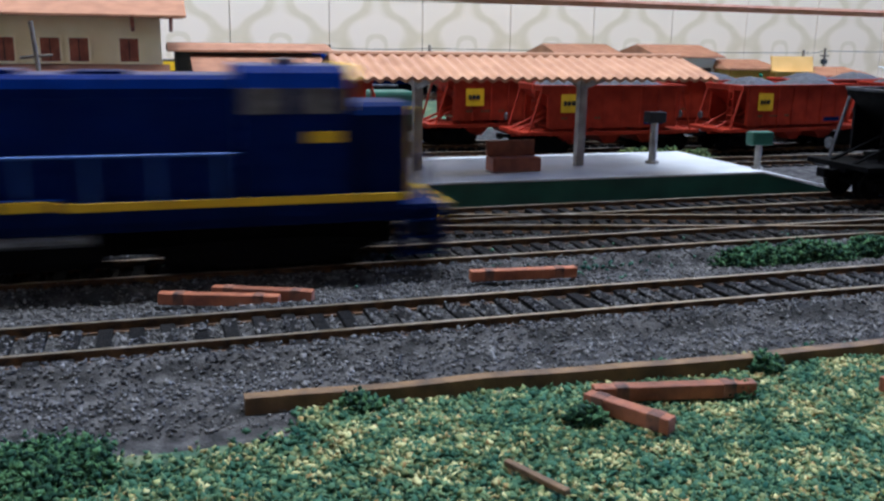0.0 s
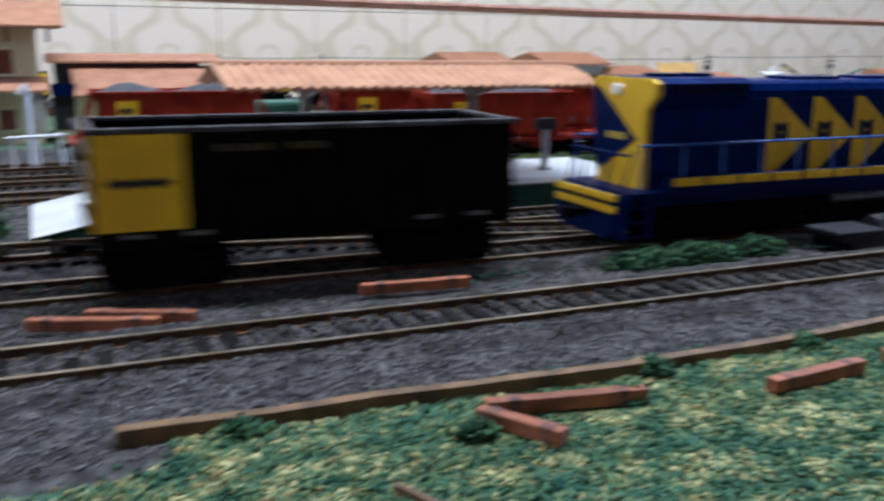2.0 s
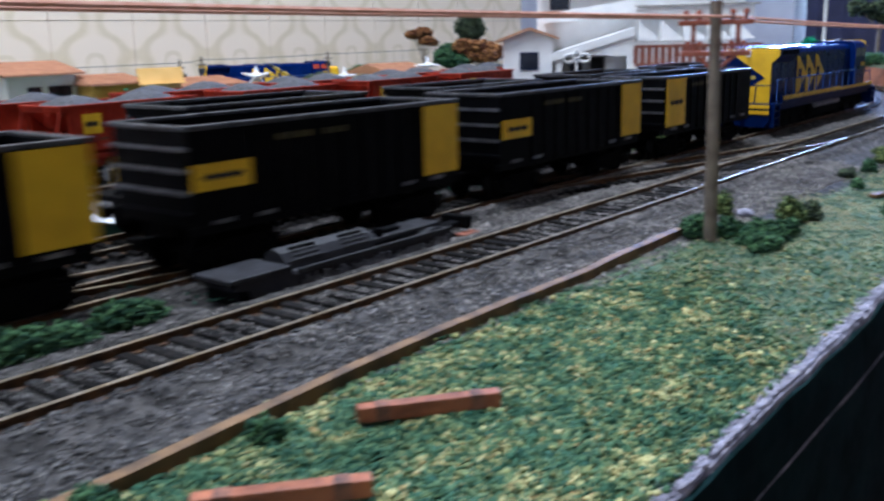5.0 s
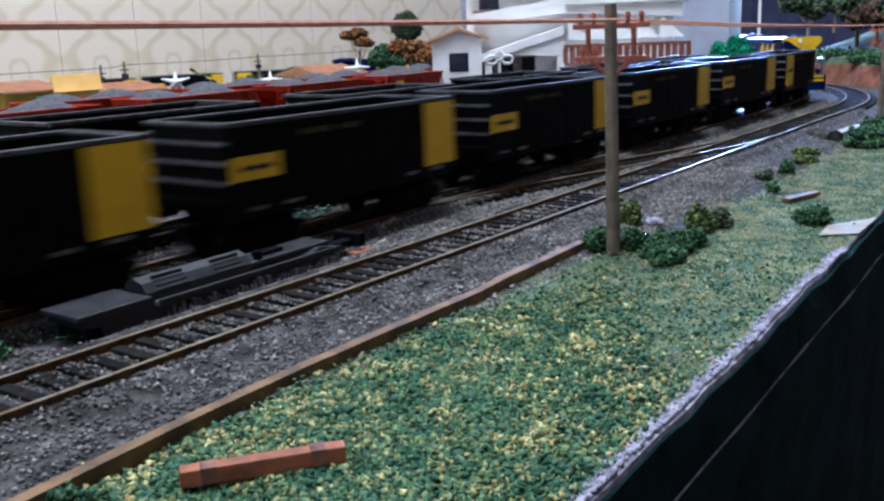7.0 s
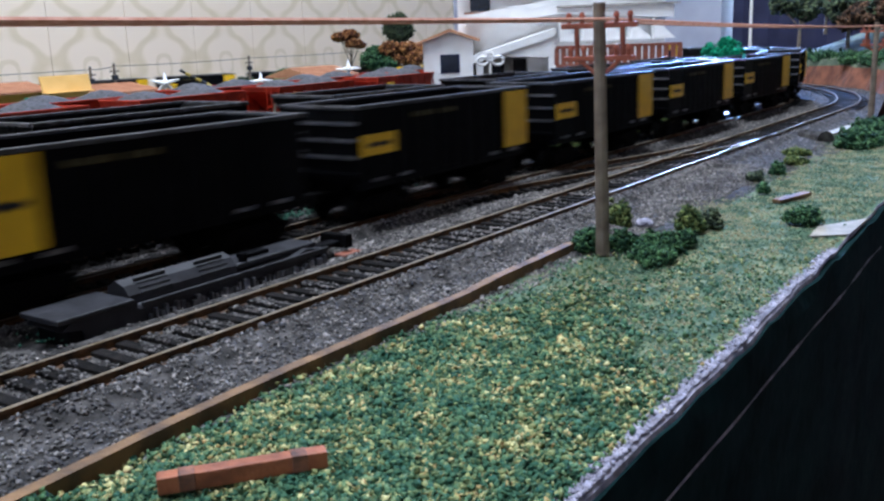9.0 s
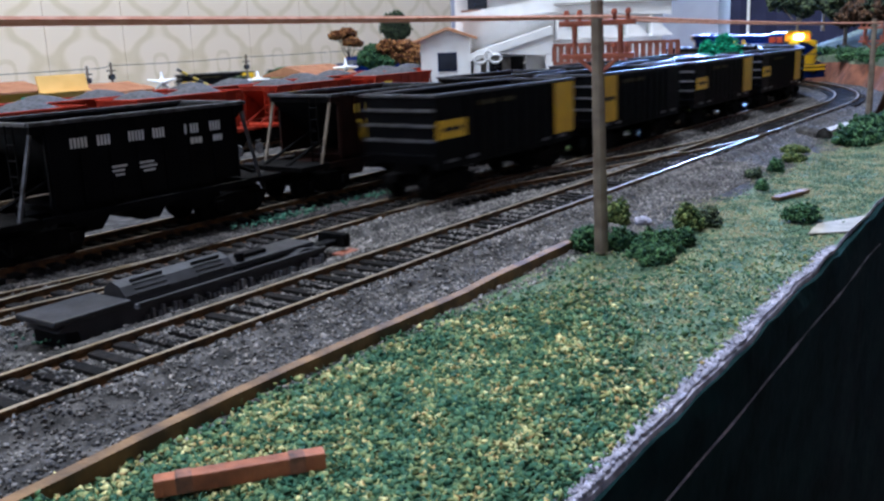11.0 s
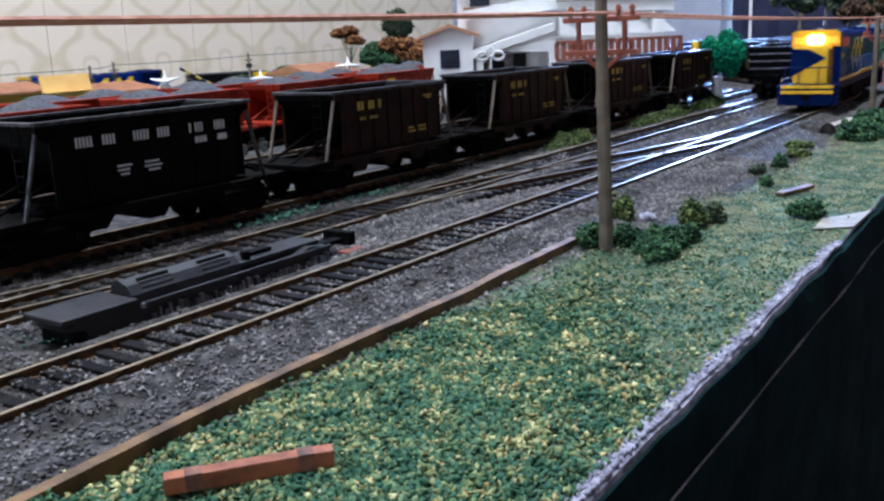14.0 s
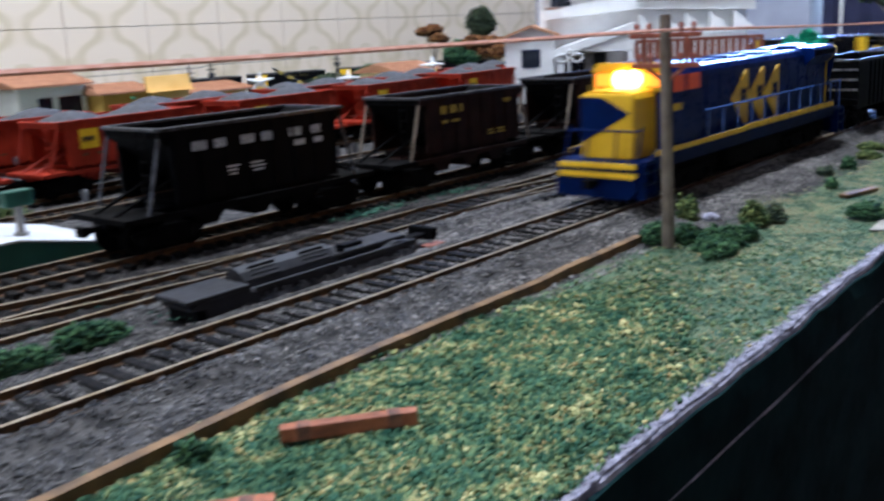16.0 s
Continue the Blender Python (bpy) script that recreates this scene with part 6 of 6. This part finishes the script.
def hut(x0, x1, y, wall, roof, eave, ridge, depth=0.62, label="", hip=0.1, door=False):
    h = thing("hut", 0, 0, 0, label, "house", "small houses")
    part("wall", box(B(), x0 + 0.06, x1 - 0.06, y, y + depth, -0.25, eave), wall, h)
    b = B()
    o = 0.08
    va = [b.verts.new(v) for v in ((x0, y - o, eave - 0.01), (x1, y - o, eave - 0.01), (x1, y + depth + o, eave - 0.01), (x0, y + depth + o, eave - 0.01))]
    up = [b.verts.new((v.co.x, v.co.y, v.co.z + 0.016)) for v in va]
    r0, r1 = b.verts.new((x0 + hip, y + depth / 2, ridge)), b.verts.new((x1 - hip, y + depth / 2, ridge))
    b.faces.new(va[::-1])
    for i in range(4):
        b.faces.new((va[i], va[(i + 1) % 4], up[(i + 1) % 4], up[i]))
    b.faces.new((up[0], up[1], r1, r0))
    b.faces.new((up[1], up[2], r1))
    b.faces.new((up[2], up[3], r0, r1))
    b.faces.new((up[3], up[0], r0))
    part("roof", b, roof, h)
    if hip < 0.06:
        for x in (x0 + 0.06, x1 - 0.075):
            part("gable", prism(B(), [(y, eave), (y + depth, eave), (y + depth / 2, ridge - 0.012)], x, x + 0.015, "x"), wall, h)
    # rows of roof tiles as shallow ribs
    q = B()
    n = int((x1 - x0) / 0.035)
    for i in range(n):
        x = x0 + 0.02 + i * 0.035
        k = min(1, (x - x0) / hip, (x1 - x) / hip) if hip > 0.01 else 1
        rod(q, (x, y - o, eave + 0.008), (x, y - o + (depth / 2 + o) * k, eave + 0.008 + (ridge - eave - 0.006) * k), 0.006, 4)
    part("roof_ribs", q, roof, h)
    if door:
        for x in (x0 + 0.28, x0 + 0.55, x1 - 0.25):
            part("window", box(B(), x - 0.06, x + 0.06, y - 0.008, y + 0.002, eave - 0.24, eave - 0.1), "glass", h, "dark window")
    return h


hut(4.05, 4.72, 5.95, "olive", "roof", 0.375, 0.485, label="olive hut with a terracotta gable roof", hip=0.0, depth=0.75)
hut(5.03, 5.74, 5.95, "white", "roof", 0.385, 0.488, label="white hut with a terracotta gable roof", hip=0.0, depth=0.75, door=True)
hut(5.66, 6.25, 5.75, "ochre", "roof", 0.285, 0.36, label="ochre hut with a terracotta roof", hip=0.03)
hut(6.55, 7.40, 5.85, "ochre", "roof", 0.215, 0.29, label="low ochre hut with a terracotta roof", hip=0.05)
hut(9.55, 10.35, 5.9, "cream", "roof", 0.22, 0.325, label="cream hut with a terracotta roof behind the wagons", hip=0.0)
b = B()
prism(b, [(5.60, 0.262), (5.60, 0.272), (5.64, 0.272), (5.67, 0.405), (5.69, 0.405), (5.655, 0.262)], 6.10, 6.56, "x")
single("yellow_awning", b, "yellow_sheet", "bright yellow sloping awning on a hut", "awning")
single("yellow_kiosk", box(B(), 6.16, 6.54, 5.66, 5.95, -0.2, 0.30), "ochre", "ochre kiosk under the yellow awning", "kiosk")
bush(5.85, 5.4, 0.1, 0.08, 0.27, "leaf_bright", "bright green shrub in front of the huts", 300, grain=0.025)


def mast(x, y, top):
    t = thing("wire_mast", x, y, -0.03, "thin dark mast with a short crossarm behind the huts", "mast", "wire masts")
    part("pole", rod(B(), (0, 0, 0), (0, 0, top + 0.03), 0.016, 8, 0.012), "polewood", t)
    part("arm", box(B(), -0.05, 0.05, -0.01, 0.01, top - 0.06, top - 0.045), "polewood", t)
    part("box", box(B(), -0.03, 0.03, -0.02, 0.02, top - 0.14, top - 0.09, 0.004), "dark", t)


mast_at = [(2.1, 6.6, 0.45), (3.1, 6.8, 0.45), (7.35, 6.8, 0.445), (7.63, 6.8, 0.468), (9.5, 6.8, 0.48), (12.5, 7.2, 0.5)]
for p in mast_at:
    mast(*p)
for a, c in zip(mast_at, mast_at[1:]):
    thread((a[0], a[1], a[2] - 0.03), (c[0], c[1], c[2] - 0.03), 0.01, "mast_wire", 0.0035, "dark", "thin dark wire strung between masts")


# white plastic ornaments, a crossing barrier
def ornament(x, y, z0, z, arms, s, tilt):
    t = thing("white_ornament", x, y, z0, "white plastic star-shaped ornament on a stem", "ornament", "white ornaments", rz=tilt)
    part("stem", rod(B(), (0, 0, 0), (0, 0, z - z0), 0.008 * s, 8), "white", t)
    for i in range(arms):
        a = math.radians(90 + i * 360 / arms)
        q = B()
        rod(q, (0, 0, z - z0), (math.cos(a) * 0.09 * s, 0.02, z - z0 + math.sin(a) * 0.065 * s), 0.016 * s, 8, 0.004 * s)
        part("arm", q, "white", t)
    q = B()
    bmesh.ops.create_icosphere(q, subdivisions=2, radius=0.022 * s)
    bmesh.ops.translate(q, verts=q.verts, vec=(0, 0, z - z0))
    part("hub", q, "white", t)


ornament(6.52, 4.6, -0.03, 0.325, 5, 1.3, -40)
ornament(7.56, 4.6, -0.03, 0.285, 4, 1.2, -40)
ornament(8.75, 4.6, -0.03, 0.335, 4, 1.4, -40)
t = thing("white_ornament", 6.78, 1.7, -0.03, "white plastic looped ornament on a stem", "ornament", "white ornaments", rz=-55)
part("stem", rod(B(), (0, 0, 0), (0, 0, 0.46), 0.008, 8), "white", t)
for d in (-1, 0, 1):
    q = B()
    n = 16
    w = 0.035 if d else 0.022
    for i in range(n):
        a, c = 2 * math.pi * i / n, 2 * math.pi * (i + 1) / n
        zz = 0.475 if d else 0.50
        rod(q, (d * 0.05 + w * math.cos(a), 0, zz + 0.026 * math.sin(a)), (d * 0.05 + w * math.cos(c), 0, zz + 0.026 * math.sin(c)), 0.009, 6)
    part("loop", q, "white", t)
part("tip", rod(B(), (0, 0, 0.52), (0, 0, 0.55), 0.008, 8, 0.002), "white", t)
t = thing("crossing_barrier", 7.1, 4.9, -0.03, "raised barrier arm with black and yellow bands", "barrier", rz=-30)
part("post", rod(B(), (0.18, 0, 0), (0.18, 0, 0.25), 0.014, 8), "postgrey", t)
for i in range(8):
    k, j = i / 8, (i + 0.98) / 8
    part("band", rod(B(), (0.2 - 0.34 * k, 0, 0.24 + 0.2 * k), (0.2 - 0.34 * j, 0, 0.24 + 0.2 * j), 0.012, 8), "dark" if i % 2 else "gold_letter", t)


# ---- white villa inside the loop ----
def villa():
    # local: x along the front, y into the house
    h = thing("white_villa", 8.43, 3.44, -0.03, "white villa with gables, porch and a terracotta balcony", "house", rz=-58)
    z = 0.03
    part("wing", prism(B(), [(0, 0), (0.44, 0), (0.44, 0.60), (0.24, 0.68), (0, 0.60)], 0.0, 0.9), "white", h)
    b = B()
    prism(b, [(-0.06, 0.575), (-0.06, 0.595), (0.24, 0.705), (0.5, 0.61), (0.5, 0.59), (0.24, 0.68)], -0.06, 0.95)
    part("wing_roof", b, "roof_pale", h, "thin terracotta gable roof")
    wn = part("window", box(B(), 0.16, 0.31, -0.012, 0.004, 0.335, 0.475), "glass", h, "dark square window")
    part("frame", box(B(), 0.15, 0.32, -0.008, 0.0, 0.325, 0.485), "bluedark", wn)
    part("main_wall", box(B(), 0.30, 2.2, 0.45, 1.6, 0, 1.15), "white", h)
    wn = part("window", box(B(), 0.42, 0.60, 0.438, 0.454, 0.86, 1.0), "glass", h, "dark upper window")
    part("sill", box(B(), 0.36, 0.70, 0.42, 0.45, 0.835, 0.85), "roof", wn)
    # slab between the storeys
    b = B()
    prism(b, [(0.36, 0.74), (1.2, 0.80), (2.25, 0.74), (2.25, 0.86), (1.2, 0.94), (0.36, 0.82)], 0.30, 0.46)
    part("balcony_slab", b, "white", h)
    part("slab_edge", box(B(), 1.2, 2.3, 0.27, 0.30, 0.86, 0.875), "postgrey", h)
    part("roof_edge", box(B(), 0.3, 2.3, 0.25, 1.8, 1.15, 1.18), "roof_pale", h)
    # porch with sloping beam
    b = B()
    prism(b, [(0.44, 0.40), (0.44, 0.47), (1.16, 0.68), (1.16, 0.61)], -0.12, 0.42)
    part("porch_roof", b, "white", h)
    b = B()
    prism(b, [(0.62, 0.46), (1.16, 0.61), (1.16, 0.43)], -0.10, -0.06)
    part("porch_gable", b, "white", h)
    for x in (0.50, 1.13):
        part("column", box(B(), x - 0.03, x + 0.03, -0.1, -0.04, 0, 0.45), "white", h)
    part("back_wall", box(B(), 0.46, 0.80, 0.30, 0.40, 0, 0.42), "postgrey", h)
    part("pier", box(B(), 0.93, 1.03, 0.1, 0.2, 0, 0.45), "white", h)
    # the dark opening's shade, set in as a near-black box
    part("doorway", box(B(), 0.80, 0.92, 0.36, 0.44, 0, 0.42), "dark", h)
    part("window", box(B(), 0.60, 0.72, 0.288, 0.302, 0.25, 0.38), "glass", h, "dark porch window")
    # triangular buttresses over the balcony
    for i in range(5):
        x = 1.22 + i * 0.21
        b = B()
        prism(b, [(x, 0.56), (x + 0.19, 0.56), (x, 0.74)], 0.2, 0.45)
        part("buttress", b, "white", h)
    part("terrace", box(B(), 1.15, 2.25, -0.15, 0.45, 0.30, 0.345), "white", h)
    rail = part("balcony_rail", box(B(), 1.16, 2.24, -0.15, -0.12, 0.50, 0.525), "brick", h, "terracotta balcony rail")
    part("balcony_foot", box(B(), 1.16, 2.24, -0.15, -0.12, 0.345, 0.37), "brick", h, "terracotta balcony rail")
    for i in range(19):
        x = 1.17 + i * 0.0585
        part("baluster", box(B(), x - 0.02, x + 0.02, -0.145, -0.125, 0.37, 0.50), "brick", rail)
    for x in (1.25, 1.6, 1.95, 2.2):
        part("pillar", box(B(), x - 0.035, x + 0.035, -0.1, -0.03, 0, 0.3), "white", h)
    part("shade_wall", box(B(), 1.2, 2.2, 0.36, 0.44, 0, 0.3), "ochre", h, "ochre ground-floor wall in shade")


villa()


# ---- trees ----
def tree(x, y, z0, h, r, mat, label, blobs=7, trunk="polewood", seed=1, n=260, grain=0.03, flat=0.7):
    rng = np.random.default_rng(seed)
    t = thing("tree", x, y, z0 + (dip(y) if z0 < 0 else 0), label, "tree", "model trees")
    b = B()
    rod(b, (0, 0, 0), (0.01, 0, h * 0.62), 0.05 * r + 0.012, 8, 0.025 * r + 0.006)
    tips = []
    for i in range(blobs):
        a = rng.uniform(0, 2 * math.pi)
        d, up = r * rng.uniform(0.25, 0.8), h * rng.uniform(0.66, 0.95)
        tip = (d * math.cos(a), d * math.sin(a), up)
        if flat >= 1:
            q = rng.normal(size=3)
            q *= 0.62 * r / np.linalg.norm(q)
            tip = (q[0], q[1], h - r + q[2])
        rod(b, (0.005, 0, h * rng.uniform(0.4, 0.6)), tip, 0.02 * r + 0.004, 5, 0.004)
        tips.append(tip)
    part("trunk", b, trunk, t)
    pts = []
    for tip in tips + [(0, 0, h - r if flat >= 1 else h * 0.92)]:
        k = rng.normal(size=(int(n * 1.5), 3))
        k /= np.linalg.norm(k, axis=1)[:, None]
        k *= (rng.random(len(k)) ** 0.4)[:, None] * np.array((0.42, 0.42, 0.42 * flat)) * r * rng.uniform(0.7, 1.15)
        pts.append(k + tip)
    ob = scatter("crown", mat, np.concatenate(pts), grain * 0.72, 0.35, rng)
    ob.parent = t
    return t


tree(12.05, 7.4, -0.03, 0.99, 0.27, "leaf_brown", "autumn-brown tree with a bare trunk", 6, seed=3, grain=0.035, flat=0.5)
tree(13.4, 7.6, -0.03, 1.22, 0.28, "leaf_dark", "slim dark green tree on a thin trunk", 15, seed=4, flat=1.1, grain=0.026, n=200)
tree(12.1, 6.4, -0.03, 0.70, 0.36, "leaf_brown", "bushy russet tree beside the villa", 9, seed=5, grain=0.035)
tree(11.75, 6.7, -0.03, 0.66, 0.36, "leaf", "bushy green tree beside the villa", 8, seed=6, grain=0.035)
tree(10.3, 7.0, -0.03, 0.42, 0.32, "leaf", "low dark green tree behind the wagons", 8, seed=7, grain=0.03)
tree(9.6, 7.0, -0.03, 0.34, 0.34, "leaf_dark", "low grey-green tree behind the wagons", 8, seed=8, grain=0.03)
bush(8.85, 0.98, 0.22, 0.09, 0.07, "leaf_olive", "pale olive mound round the white pot", 900, grain=0.014)
tree(8.88, 0.93, -0.03, 0.55, 0.19, "leaf_bright", "vivid green bushy tree in a white pot", 12, "white", seed=9, n=420, grain=0.016, flat=1.5)
single("plant_pot", rod(B(), (0, 0, 0), (0, 0, 0.14), 0.03, 12, 0.045), "white", "white pot under the vivid green tree", "pot", at=(8.82, 0.93, 0.04))


# ---- the bank and wooded hill outside the loop ----
def hill():
    cx, cy = CX, 0.087 + 4.62
    b = B()
    prof = ((4.98, -0.04, 0), (5.03, 0.07, 0), (5.07, 0.16, 0), (5.12, 0.22, 1), (5.4, 0.30, 1), (5.9, 0.45, 1), (6.6, 0.66, 1), (7.6, 0.8, 1), (9.5, 0.85, 1))
    rows = []
    for i in range(131):
        a = math.radians(-95 + i * 0.85)
        row = []
        for r, z, _ in prof:
            k = 1 + 0.02 * noise.noise((a * 14, r * 3, 0))
            zz = z * (1 + 0.25 * noise.noise((a * 6, r * 2, 7))) if z > 0 else z
            fade = min(max((math.degrees(a) + 40) / 16, 0), 1)
            zz = zz * (1 - 0.8 * fade) if z > 0.2 else zz * (1 - 0.5 * fade)
            zz += dip(cy + r * math.sin(a))
            row.append(b.verts.new((cx + r * k * math.cos(a), max(cy + r * k * math.sin(a), -0.88 + 0.01 * r), zz)))
        rows.append(row)
    for p, q in zip(rows, rows[1:]):
        for k in range(len(prof) - 1):
            f = b.faces.new((p[k], p[k + 1], q[k + 1], q[k]))
            f.material_index = prof[k + 1][2]
    ob = single("hillside", b, "clay", "red clay bank with mossy wooded hill above", "hill", kind="structure")
    ob.data.materials.append(M["hill"])
    rng = random.Random(8)
    for i in range(26):
        a = math.radians(-64 + i * 1.25 + rng.uniform(-1.0, 1.0))
        r = rng.uniform(5.5, 6.9)
        z = 0.3 + (r - 5.4) * 0.3
        tree(cx + r * math.cos(a), cy + r * math.sin(a), z - 0.05, rng.uniform(0.38, 0.65), rng.uniform(0.26, 0.42), rng.choice(("leaf_dark", "leaf_dark", "leaf_umber", "leaf_umber")),
             "dark model tree on the wooded hill", 7, seed=50 + i, n=120, grain=0.045)
    for i in range(30):
        a = math.radians(-80 + i * 1.6 + rng.uniform(-1, 1))
        r = rng.uniform(5.15, 5.35)
        bush(cx + r * math.cos(a), max(cy + r * math.sin(a), -0.8), 0.16, 0.16, 0.1, "leaf", "green scrub along the top of the bank", 140, z=0.2, grain=0.03, seed=i)


hill()


# ---- what moves ----
def motions():
    times = [i * 0.5 for i in range(33)]
    for ob, back, half in ore_train:
        rows = []
        for t in times:
            x, y, a = placed(ore_front(t) + back, MIDDLE, half)
            rows.append((t, pose(x * U, y * U, dip(y) * U, 0, 0, math.degrees(a))))
        walk(ob, rows)
    for ob, back, half in second_train:
        rows = []
        for t in times:
            x, y, a = placed(second_front(t) + back, FRONT, half)
            rows.append((t, pose(x * U, y * U, dip(y) * U, 0, 0, math.degrees(a) + 180)))
        walk(ob, rows)


motions()
